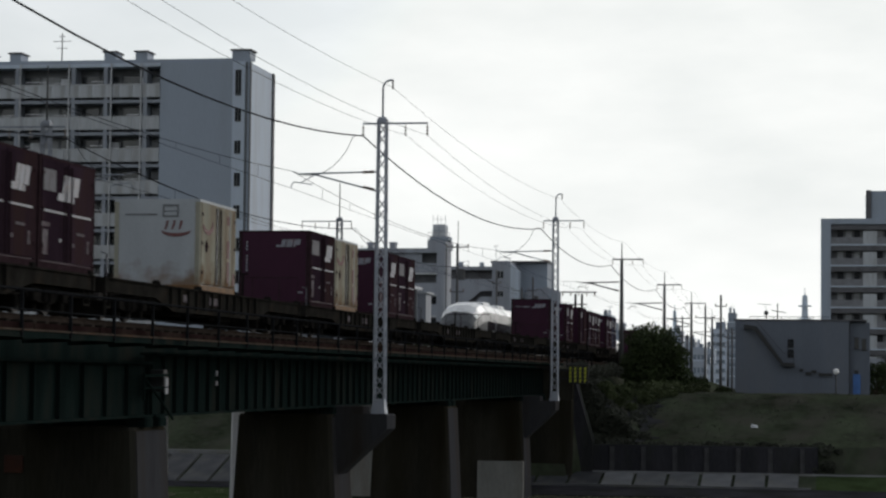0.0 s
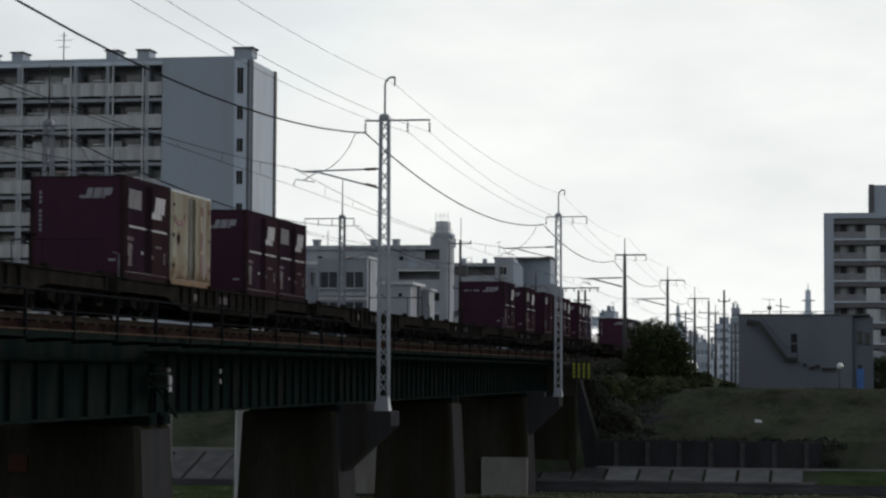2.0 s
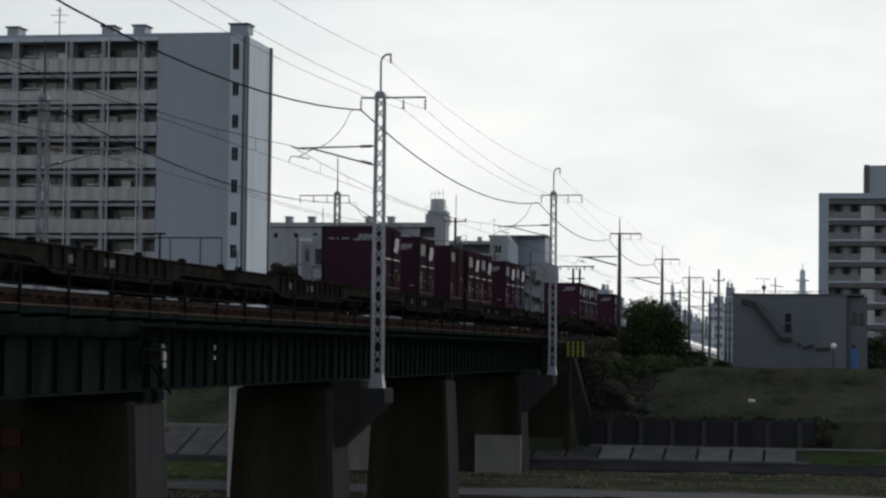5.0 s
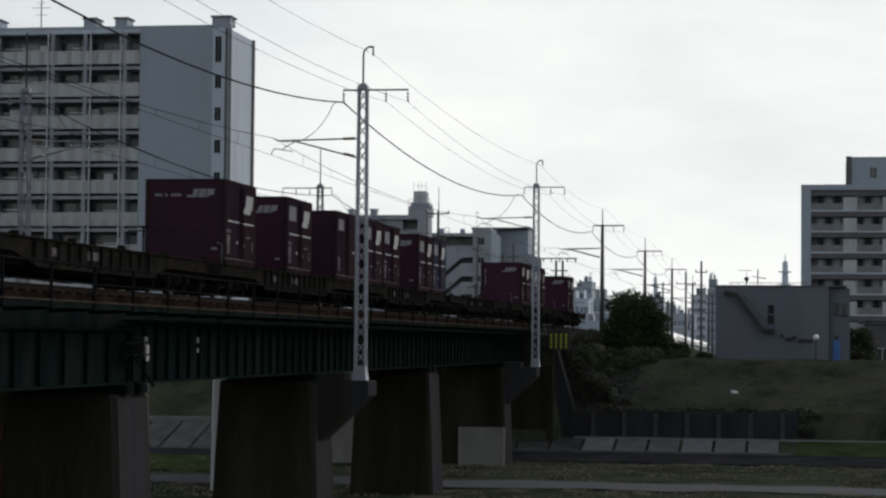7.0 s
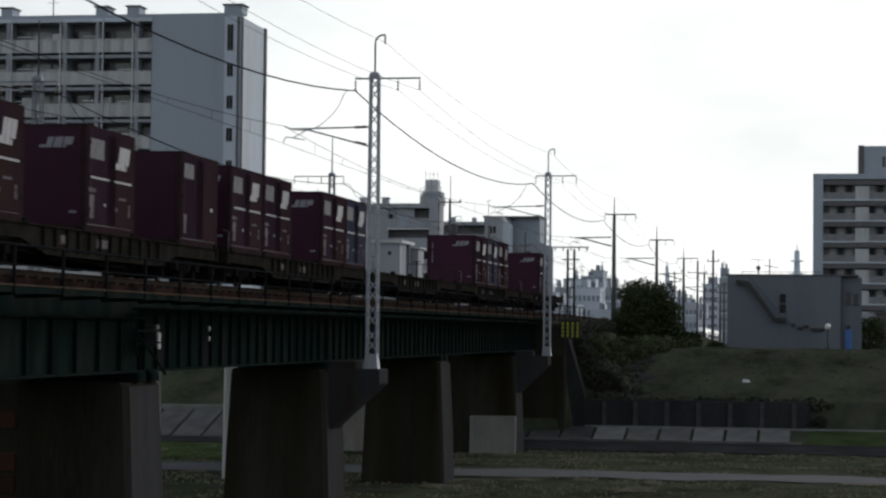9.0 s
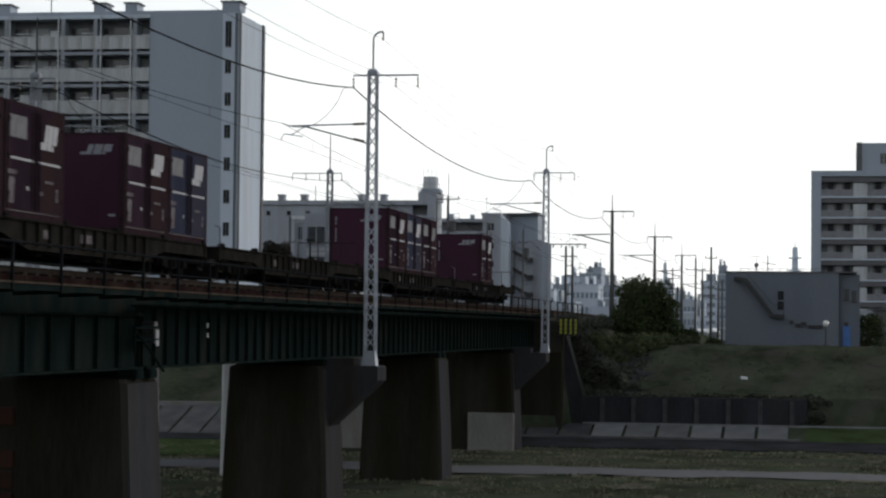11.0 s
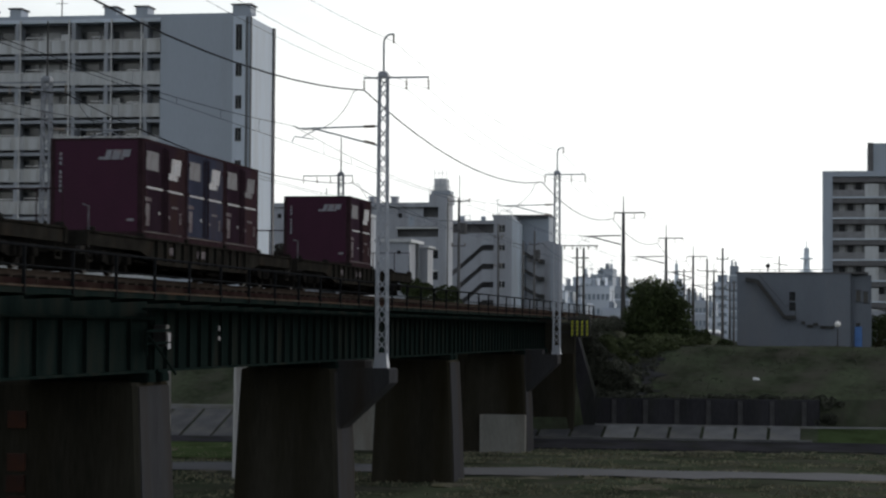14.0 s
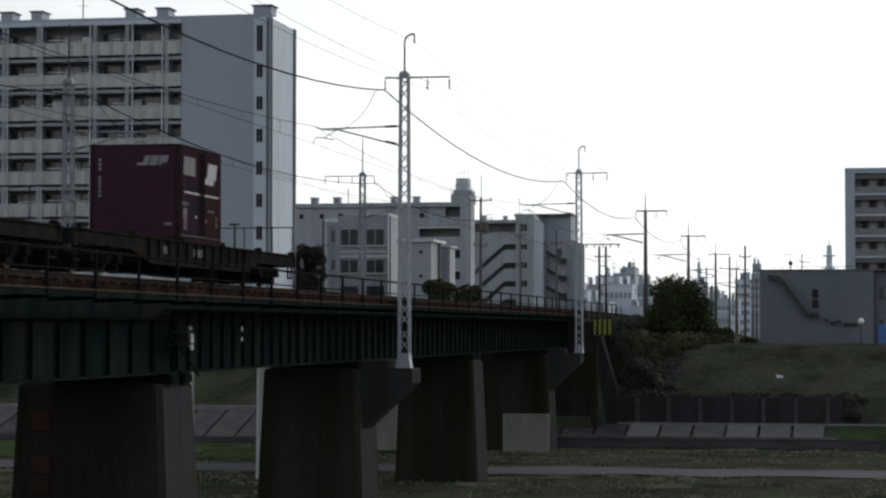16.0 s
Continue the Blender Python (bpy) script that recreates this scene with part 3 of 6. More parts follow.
part("breast_wall", Shape().chbox(-8.6, 8.0, -8.4, 3.4, 9.9, -2.62, 0.05), M["pier"], nab)
part("back_wall", Shape().chbox(-8.6, 8.0, -2.62, 3.4, 9.1, -0.8, 0.05), M["pier"], nab)

# striped clearance marker at the bridge end
mk = thing("marker_board", "yellow and black striped clearance marker on the bridge end", "marker board")
part("board", Shape().box(3.2, 128.00, -1.68, 4.38, 128.05, -0.60), M["black"], mk)
part("top_rail", Shape().bar((3.0, 128.0, -0.55), (4.4, 128.0, -0.5), 0.06), M["dark_steel"], mk)
sm = Shape().rings([[(0, y, -1.62), (0.11, y, -1.56), (0.11, y, -1.38), (0, y, -1.44)] for y in (127.97, 127.995)]).mesh("stripe", M["yellow"])
for i in range(4):
    for k in range(4):
        piece("stripe", sm, mk, pose(3.27 + 0.29 * i, 0, 0.23 * k))
part("bracket", Shape().bar((2.4, 128.03, -0.9), (3.3, 128.03, -0.9), 0.08).bar((2.4, 128.03, -1.4), (3.3, 128.03, -1.4), 0.08), M["dark_steel"], mk)
# signal box and bent pipe on the girder at the first pier
sb = thing("junction_box", "small grey junction box with bent conduit on the girder", "junction box")
part("box", Shape().chbox(1.7, 52.4, -1.75, 2.05, 52.7, -1.2, 0.03), M["dark_steel"], sb)
part("plate", Shape().box(2.10, 52.32, -1.8, 2.13, 52.54, -1.41), M["white_paint"], sb, "pale worn plate")
part("arm", Shape().bar((2.12, 50.61, -1.36), (2.12, 52.58, -1.34), 0.06), M["girder"], sb)
part("stay", Shape().bar((2.12, 50.61, -1.66), (2.12, 52.58, -1.64), 0.04).bar((2.12, 50.61, -1.36), (2.12, 50.61, -1.96), 0.05), M["girder"], sb)
part("conduit", Shape().tube([(2.14, 50.61, -1.44), (2.14, 51.77, -1.90), (2.14, 52.93, -2.43)], 0.035, 6), M["girder"], sb)
part("tag", Shape().box(1.7, 58.3, -1.35, 1.73, 58.42, -1.22).box(1.7, 58.3, -1.62, 1.73, 58.42, -1.5), M["white_paint"], sb)


# ---- masts and overhead wires ----
def lattice(s, x, y, z0, z1, w0, w1, r=0.036, step=0.42):
    n = max(2, int((z1 - z0) / step))
    P = lambda i, k: Vector((x + (1, 1, -1, -1)[k % 4] * (w0 + (w1 - w0) * i / n) / 2, y + (1, -1, -1, 1)[k % 4] * (w0 + (w1 - w0) * i / n) / 2, z0 + (z1 - z0) * i / n))
    for i in range(n):
        for k in range(4):
            a, b = (P(i, k), P(i + 1, k + 1)) if (i + k) % 2 else (P(i, k + 1), P(i + 1, k))
            s.bar(a, b, r)
    return [(P(0, k), P(n, k)) for k in range(4)]


def insulator(parent, x, y, z, n=3):
    s = Shape()
    s.tube([(x, y, z), (x, y, z - 0.42)], 0.012, 6)
    for i in range(n):
        s.tube([(x, y, z - 0.1 - 0.11 * i), (x, y, z - 0.15 - 0.11 * i)], 0.055, 8, 0.03)
    part("insulator", s, M["insul"], parent, smooth=True)


def mast(x, y, z0, side, far=False, hook=True, top=7.38, paint="mast"):
    """Lattice catenary mast: side +1 has its track to the left (-x)."""
    m_ = M["mast_far"] if far else M[paint]
    t = thing("catenary_mast", "grey lattice steel catenary mast with crossarm" if not far else "dark concrete catenary pole with crossarm", "mast", group="catenary masts")
    if far:
        part("pole", Shape().tube([(x, y, z0), (x, y, top)], 0.19, 10, 0.11), m_, t, smooth=True)
    else:
        s = Shape()
        legs = lattice(s, x, y, z0 + 0.1, top, 0.36, 0.27)
        for a, b in legs:
            part("leg", Shape().bar(a, b, 0.052), m_, t)
        part("lattice", s, m_, t)
        part("foot", Shape().rings([[(x + i * 0.25, y + j * 0.25, z0) for i, j in ((-1, -1), (1, -1), (1, 1), (-1, 1))], [(x + i * 0.185, y + j * 0.185, z0 + 0.5) for i, j in ((-1, -1), (1, -1), (1, 1), (-1, 1))]]), m_, t)
        part("cap", Shape().rings([[(x + i * 0.17, y + j * 0.17, top - 0.05) for i, j in ((-1, -1), (1, -1), (1, 1), (-1, 1))], [(x + i * 0.17, y + j * 0.17, top + 0.06) for i, j in ((-1, -1), (1, -1), (1, 1), (-1, 1))], [(x + i * 0.1, y + j * 0.1, top + 0.16) for i, j in ((-1, -1), (1, -1), (1, 1), (-1, 1))]]), m_, t)
    a0, a1 = (x - 0.70 * side, x + (1.58 if side > 0 else 2.18) * side)
    part("crossarm", Shape().bar((a0, y, top - 0.06), (a1, y, top - 0.06), 0.10 if far else 0.06), m_, t)
    for xi in (a0, x + 0.82 * side, a1) if side > 0 else (a0, x + 0.62 * side, x + 1.40 * side, a1):
        insulator(t, xi + (0.02 if xi == a0 else -0.02) * side, y, top - 0.08)
    # top pole, bent over at its end
    pts = [(x, y, top), (x, y, top + 1.15)] + [(x + side * 0.26 * (1 - math.cos(a)), y, top + 1.15 + 0.28 * math.sin(a)) for a in (0.4, 0.8, 1.2, 1.57)] + [(x + side * 0.36, y, top + 1.42)]
    if far:
        part("spike", Shape().tube([(x, y, top - 0.2), (x, y, top + 1.15)], 0.05, 6, 0.03), m_, t)
    elif side < 0:
        part("spike", Shape().tube([(x, y, top), (x, y, top + 2.1)], 0.04, 6, 0.025), M["dark_steel"], t, "dark straight top spike")
    elif hook:
        part("top_pole", Shape().tube(pts, 0.06 if far else 0.036, 8), m_, t, smooth=True)
        part("hanger", Shape().tube([(x + side * 0.34, y, top + 1.42), (x + side * 0.34, y, top + 1.12)], 0.03, 6), M["insul"], t)
    # hinged cantilever that carries the contact wire
    xt = x - 3.2 * side
    part("cantilever", Shape().tube([(x - 0.2 * side, y, top - 1.72), (xt + 0.3 * side, y, top - 1.78)], 0.05 if far else 0.03, 8), m_, t)
    part("cantilever", Shape().tube([(x - 0.2 * side, y, top - 2.38), (xt + 0.75 * side, y, top - 1.78)], 0.05 if far else 0.03, 8), m_, t)
    part("steady_arm", Shape().tube([(xt + 0.75 * side, y, top - 2.15), (xt + 0.1 * side, y, top - 2.05), (xt, y, top - 2.2)], 0.02, 6), m_, t)
    part("stay", Shape().tube([(xt + 0.9 * side, y, top - 1.78), (xt + 0.35 * side, y, top - 2.08)], 0.018, 6), m_, t)
    wx = 0.0 if side > 0 else LEFT_X
    part("wire_clamp", Shape().tube([(xt + 0.3 * side, y, top - 1.78), (wx, y, top + 0.07 - 1.75)], 0.02, 6), m_, t)
    part("wire_clamp", Shape().tube([(xt, y, top - 2.2), (wx, y, top + 0.07 - 2.35)], 0.016, 6), m_, t)
    for q, w in (((x - 0.28 * side, y, top - 1.72), (x - 0.68 * side, y, top - 1.73)), ((x - 0.28 * side, y, top - 2.33), (x - 0.66 * side, y, top - 2.24))):
        part("insulator", Shape().tube([q, w], 0.05, 8), M["insul"], t)
    return t


NEAR_MASTS = (28.0, 73.4, 120.4)
FAR_MASTS = (160.0, 202.0, 242.0, 285.0, 330.0)
for y in NEAR_MASTS:
    mast(3.18 if y < 100 else 3.34, y, -2.6, 1)
    mast(-8.9, y, -2.6, -1, paint="mast_dull")
for y in FAR_MASTS:
    mast(3.3, y, track_z(y) - 0.8, 1, True, y < 230, 7.38 + track_z(y))
# brackets for the masts of the far track
for y in NEAR_MASTS:
    tagged(part("mast_bracket", Shape().rings([[(a, y - 0.6, z) for a, z in ((LEFT_X - 1.9, -4.9), (-9.4, -3.1), (-9.4, -2.6), (LEFT_X - 1.9, -2.6))], [(a, y + 0.6, z) for a, z in ((LEFT_X - 1.9, -4.9), (-9.4, -3.1), (-9.4, -2.6), (LEFT_X - 1.9, -2.6))]]), M["pier"], None), "concrete bracket that carries a mast beside the pier", "bracket")


def wires(name, pts, sag, r, label, n=14):
    line = []
    sags = sag if isinstance(sag, tuple) else (sag,) * len(pts)
    for a, b, sag in zip(pts, pts[1:], sags):
        a, b = Vector(a), Vector(b)
        line += [a.lerp(b, i / n) - Vector((0, 0, 4 * sag * (i / n) * (1 - i / n))) for i in range(n)]
    single(name, Shape().tube(line + [Vector(pts[-1])], r, 5), M["wire"], label, "wire")


MY = (-20.0,) + NEAR_MASTS + FAR_MASTS
tz = lambda y: 7.45 + track_z(y)
wires("feeder_cable", [(2.5, y, tz(y) - 0.55) for y in MY], (1.1, 1.13, 1.0, 0.8, 0.8, 0.8, 0.8, 0.8), 0.025, "sagging dark feeder cable hung between the masts")
wires("feeder_wire", [(4.02, y, tz(y) - 0.55) for y in MY], 0.6, 0.006, "thin wire hung between the mast crossarms")
wires("feeder_wire", [(4.75, y, tz(y) - 0.55) for y in MY], 0.6, 0.006, "thin wire hung between the mast crossarms")
wires("earth_wire", [(3.54, y, tz(y) + 1.1) for y in MY], 0.5, 0.006, "thin earth wire over the mast tops")
wires("feeder_cable", [(-8.2, y, tz(y) - 0.55) for y in MY], 0.85, 0.02, "sagging dark feeder cable over the far track")
for tx in (0.0, LEFT_X):
    ol = thing("overhead_line", "catenary wires hung above the railway track", "overhead line")
    for nm, drop, sag, r in (("messenger_wire", 1.75, 0.55, 0.010), ("contact_wire", 2.35, 0.04, 0.008)):
        line = []
        for ya, yb in zip(MY, MY[1:]):
            line += [(tx, ya + (yb - ya) * k / 10, tz(ya) + (tz(yb) - tz(ya)) * k / 10 - drop - 4 * sag * k / 10 * (1 - k / 10)) for k in range(10)]
        part(nm, Shape().tube(line + [(tx, MY[-1], tz(MY[-1]) - drop)], r, 5), M["wire"], ol)
    for ya, yb in zip(MY[1:4], MY[2:5]):
        for k in range(1, 10):
            z = tz(ya) + (tz(yb) - tz(ya)) * k / 10
            part("dropper", Shape().tube([(tx, ya + (yb - ya) * k / 10, z - 1.75 - 2.2 * k / 10 * (1 - k / 10)), (tx, ya + (yb - ya) * k / 10, z - 2.35 - 0.16 * k / 10 * (1 - k / 10))], 0.006, 4), M["wire"], ol)
for y in NEAR_MASTS[1:]:
    for side, x in ((1, 2.48), (-1, -8.2)):
        pts = [(x - 0.35 * side - 1.9 * side * k / 10, y, 6.85 - 1.25 * (k / 10) ** 0.6 - 0.35 * math.sin(math.pi * k / 10)) for k in range(11)]
        single("jumper_cable", Shape().tube([(x, y, 6.9), (x - 0.2 * side, y, 6.92)] + pts, 0.012, 5), M["wire"], "thin jumper cable looping down from the feeder", "wire")


# ---- buildings ----
def apartment_block():
    """Eight-storey slab block, balcony side facing the river, its end wall along the track."""
    h = thing("apartment_building", "grey eight-storey apartment block with long balconies", "apartment building")
    x0, xb, x1, y0, y1, zt, st = -62.0, -37.0, -29.2, 176.0, 183.4, 24.6, 2.70
    zb = -5.4
    # blank part and end wall; the balcony part is set back
    part("wall", Shape().box(xb, y0, zb, x1 - 1.52, y1, zt), M["wall_grey"], h, "blank blue-grey painted wall")
    part("stair_strip", Shape().box(x1 - 1.52, y0 - 0.05, zb, x1 - 0.46, y1, zt + 0.05), M["wall_light"], h, "pale strip with small stair windows")
    part("corner_recess", Shape().box(x1 - 0.46, y0 + 0.12, zb, x1 - 0.12, y0 + 0.36, zt - 0.02), M["wall_grey"], h, "recess behind the drain pipes")
    # light from the right is put into the paler colour of this end
    part("end_wall", Shape().box(x1 - 0.46, y0 + 0.36, zb, x1, y1 - 0.25, zt - 0.05), M["wall_light"], h, "end wall, given a paler colour as the lit side")
    part("end_pier", Shape().box(x1 - 0.4, y1 - 0.25, zb, x1 + 0.12, y1 + 0.35, zt), M["slab"], h)
    for dx in (-0.36, -0.02):
        part("drain_pipe", Shape().tube([(x1 + dx, y0 + 0.12, zb), (x1 + dx, y0 + 0.12, zt)], 0.085, 8), M["pipe"], h)
    for i in range(9):
        z = zt - 2.35 - st * i
        hgt = 2.1 if i == 0 else 1.05
        w = part("window", Shape().box(x1 - 1.28, y0 - 0.08, z + 1.25 - hgt / 2 - 0.6, x1 - 0.76, y0 - 0.02, z + 1.25 + hgt / 2 - 0.6), M["glass_dark"], h)
        part("frame", Shape().box(x1 - 1.28, y0 - 0.10, z + 1.25 - hgt / 2 - 0.68, x1 - 0.76, y0 - 0.03, z + 1.25 - hgt / 2 - 0.6).box(x1 - 1.04, y0 - 0.10, z + 1.25 - hgt / 2 - 0.6, x1 - 1.00, y0 - 0.03, z + 1.25 + hgt / 2 - 0.6), M["pipe"], w)
    yb = y0 + 1.5
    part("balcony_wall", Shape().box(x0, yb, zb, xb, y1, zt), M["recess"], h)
    part("roof_slab", Shape().box(x0, y0 - 0.1, zt - 0.28, xb, yb + 0.2, zt + 0.02), M["wall_light"], h)
    part("parapet", Shape().box(x0, y0 + 0.1, zt + 0.0, x1, y0 + 0.35, zt + 0.35), M["wall_grey"], h)
    col = Shape().box(-0.16, y0 - 0.06, zb, 0.16, yb, zt - 0.2).mesh("partition", M["column"])
    for x in (-38.3, -41.75, -44.6, -49.6, -52.7, -56.0, -58.9):
        piece("partition", col, h, pose(x, 0, 0))
    pipe_ = Shape().tube([(0, y0 - 0.18, zb), (0, y0 - 0.18, zt)], 0.07, 6).mesh("drain_pipe", M["winframe"])
    for x in (-38.62, -41.22, -44.95, -49.25, -52.3, -56.4):
        piece("drain_pipe", pipe_, h, pose(x, 0, 0))
    for i in range(10):
        z = 21.76 - 2.715 * i
        # slab edge, parapet panel in short lengths, rail, doors behind
        part("slab", Shape().box(x0, y0 - 0.02, z - 0.48, xb, yb, z - 0.22), M["column"], h)
        pm = Shape().box(0, y0 - 0.08, z, 1.16, y0 + 0.02, z + 1.04).mesh("parapet_panel", M["balcony"])
        x = xb - 1.18
        while x > x0:
            piece("parapet_panel", pm, h, pose(x, 0.015 * random.random(), 0))
            x -= 1.19
        part("balcony_rail", Shape().box(x0, y0 - 0.1, z + 1.06, xb, y0 + 0.04, z + 1.12), M["winframe"], h)
        for j in range(14):
            xx = xb - 0.5 - 1.775 * j
            wd = 1.5
            part("balcony_window", Shape().box(xx - wd, yb - 0.05, z + 0.1, xx, yb - 0.01, z + 1.95), M["glass"] if (i * 5 + j * 3) % 5 else M["pane_light"], h)
        for j, xx in enumerate((-37.9, -41.0, -44.3, -46.8, -49.3, -52.4, -55.7)):
            if (i * 3 + j) % 4:
                part("drying_rack", Shape().bar((xx - 2.1, y0 + 0.25, z + 1.28 + 0.1 * (j % 2)), (xx - 0.3, y0 + 0.25, z + 1.28 + 0.1 * (j % 2)), 0.06).bar((xx - 0.4, y0 + 0.25, z + 1.04), (xx - 0.4, y0 + 0.25, z + 1.5), 0.06), M["winframe"], h)
        if i % 2 == 0:
            for j in range(3):
                xx = xb - 2 - 7.1 * j - 1.3 * (i % 3)
                part("air_conditioner", Shape().chbox(xx, yb - 0.5, z + 1.2, xx + 0.8, yb - 0.15, z + 1.75, 0.03), M["wall_white"], h)
    for xx, w_ in ((-52.6, 1.05), (-49.9, 1.0), (-41.5, 1.05), (-38.75, 1.05), (-30.1, 1.55)):
        v = part("roof_vent", Shape().chbox(xx - w_ / 2, y0 + 0.2, zt + 0.3, xx + w_ / 2, y0 + 2.0, zt + 1.0, 0.05), M["wall_grey"], h)
        part("cap", Shape().box(xx - w_ / 2 - 0.12, y0 + 0.1, zt + 1.0, xx + w_ / 2 + 0.12, y0 + 2.1, zt + 1.12), M["roofdark"], v)
    part("roof_aerial", Shape().tube([(-46.4, y0 + 2, zt), (-46.4, y0 + 2, zt + 3.0)], 0.05, 6).bar((-47.2, y0 + 2, zt + 2.3), (-45.6, y0 + 2, zt + 2.3), 0.04).bar((-46.9, y0 + 2, zt + 1.7), (-45.9, y0 + 2, zt + 1.7), 0.04).bar((-46.7, y0 + 2, zt + 2.7), (-46.1, y0 + 2, zt + 2.7), 0.04), M["dark_steel"], h)
    return h


apartment_block()


def window_unit(parent, x0, x1, z0, z1, y, lit=False, fm="winframe"):
    w = part("window", Shape().box(x0, y - 0.05, z0, x1, y - 0.01, z1), M["pane_light"] if lit else M["glass"], parent)
    s = Shape()
    for a, b, c, d in ((x0 - 0.05, z0 - 0.06, x1 + 0.05, z0), (x0 - 0.05, z1, x1 + 0.05, z1 + 0.06), ((x0 + x1) / 2 - 0.03, z0, (x0 + x1) / 2 + 0.03, z1)):
        s.box(a, y - 0.09, b, c, y - 0.015, d)
    part("frame", s, M[fm], w)
    return w


def low_block():
    """Pale two-storey building with wide windows and a shallow gable beyond the bridge."""
    h = thing("pale_building", "pale two-storey concrete building with wide dark windows", "building")
    x0, xm, x1, y0, y1, zt = -31.58, -30.41, -25.48, 205.0, 209.76, 9.53
    part("wall", Shape().box(xm, y0, -5.4, x1, y1, zt), M["wall_dull"], h)
    part("gable", Shape().rings([[(xm + 2.0, y, zt), (x1 + 0.1, y, zt), (x1 + 0.1, y, zt + 0.22), (x1 - 0.4, y, zt + 0.34), (xm + 2.0, y, zt + 0.04)] for y in (y0 - 0.15, y1)]), M["wall_white"], h)
    part("annex", Shape().chbox(x0, y0 + 0.5, -5.4, xm, y1, 8.72, 0.05), M["wall_dull"], h)
    part("pilaster", Shape().box(-30.64, y0 - 0.12, -5.4, -30.19, y0 + 0.5, 8.51).box(-28.41, y0 - 0.12, -5.4, -27.7, y0, zt - 0.3).box(-25.7, y0 - 0.12, -5.4, x1, y0, zt), M["wall_dull"], h)
    for za, zb in ((6.73, 8.24), (4.1, 5.33)):
        window_unit(h, -30.08, -28.47, za, zb, y0)
        window_unit(h, -27.58, -25.93, za, zb, y0)
        part("curtain", Shape().box(-25.9, y0 - 0.06, za, -25.73, y0 - 0.01, zb), M["wall_dull"], h, "white curtain edge")
        part("sill", Shape().box(-30.19, y0 - 0.22, za - 0.14, -25.65, y0, za - 0.04), M["wall_white"], h)
        window_unit(h, -31.14, -30.69, za + 0.3, zb, y0 + 0.5)
    part("ledge", Shape().box(-30.19, y0 - 0.2, 5.5, x1, y0, 5.82).box(-30.19, y0 - 0.2, 5.98, -25.65, y0, 6.14), M["wall_white"], h)
    part("glazing", Shape().box(-30.08, y0 - 0.06, 1.63, -25.87, y0 - 0.01, 2.81), M["glass"], h, "dark ground floor glazing")
    part("downpipe", Shape().tube([(x1 + 0.06, y0 + 0.6, -5), (x1 + 0.06, y0 + 0.6, zt)], 0.07, 6), M["pipe"], h)
    return h


low_block()


def small_white_house():
    h = thing("small_white_building", "small white rendered outbuilding with a flat roof", "building")
    x0, x1, y0, y1, zt = -22.56, -19.57, 196.0, 201.87, 6.64
    part("wall", Shape().box(x0, y0, -5.2, x1, y1, zt), M["wall_dull"], h)
    part("roof", Shape().box(x0 - 0.2, y0 - 0.3, zt, x1 + 0.25, y1 + 0.2, zt + 0.26), M["wall_white"], h)
    part("annex", Shape().box(x1 - 0.5, y1 - 0.6, -5.2, x1 + 0.75, y1 + 2.2, 6.33), M["wall_dull"], h)
    part("annex_roof", Shape().box(x1 - 0.5, y1 - 0.8, 6.33, x1 + 0.95, y1 + 2.4, 6.48), M["wall_white"], h)
    part("downpipe", Shape().tube([(x1 + 0.12, (y0 + y1) / 2 + 0.5, -5), (x1 + 0.12, (y0 + y1) / 2 + 0.5, zt)], 0.14, 6), M["pipe"], h)
    for za, zb in ((5.56, 5.87), (3.4, 3.66)):
        part("window", Shape().box(-20.67, y0 - 0.04, za, -20.36, y0, zb), M["glass_dark"], h)
    return h


small_white_house()


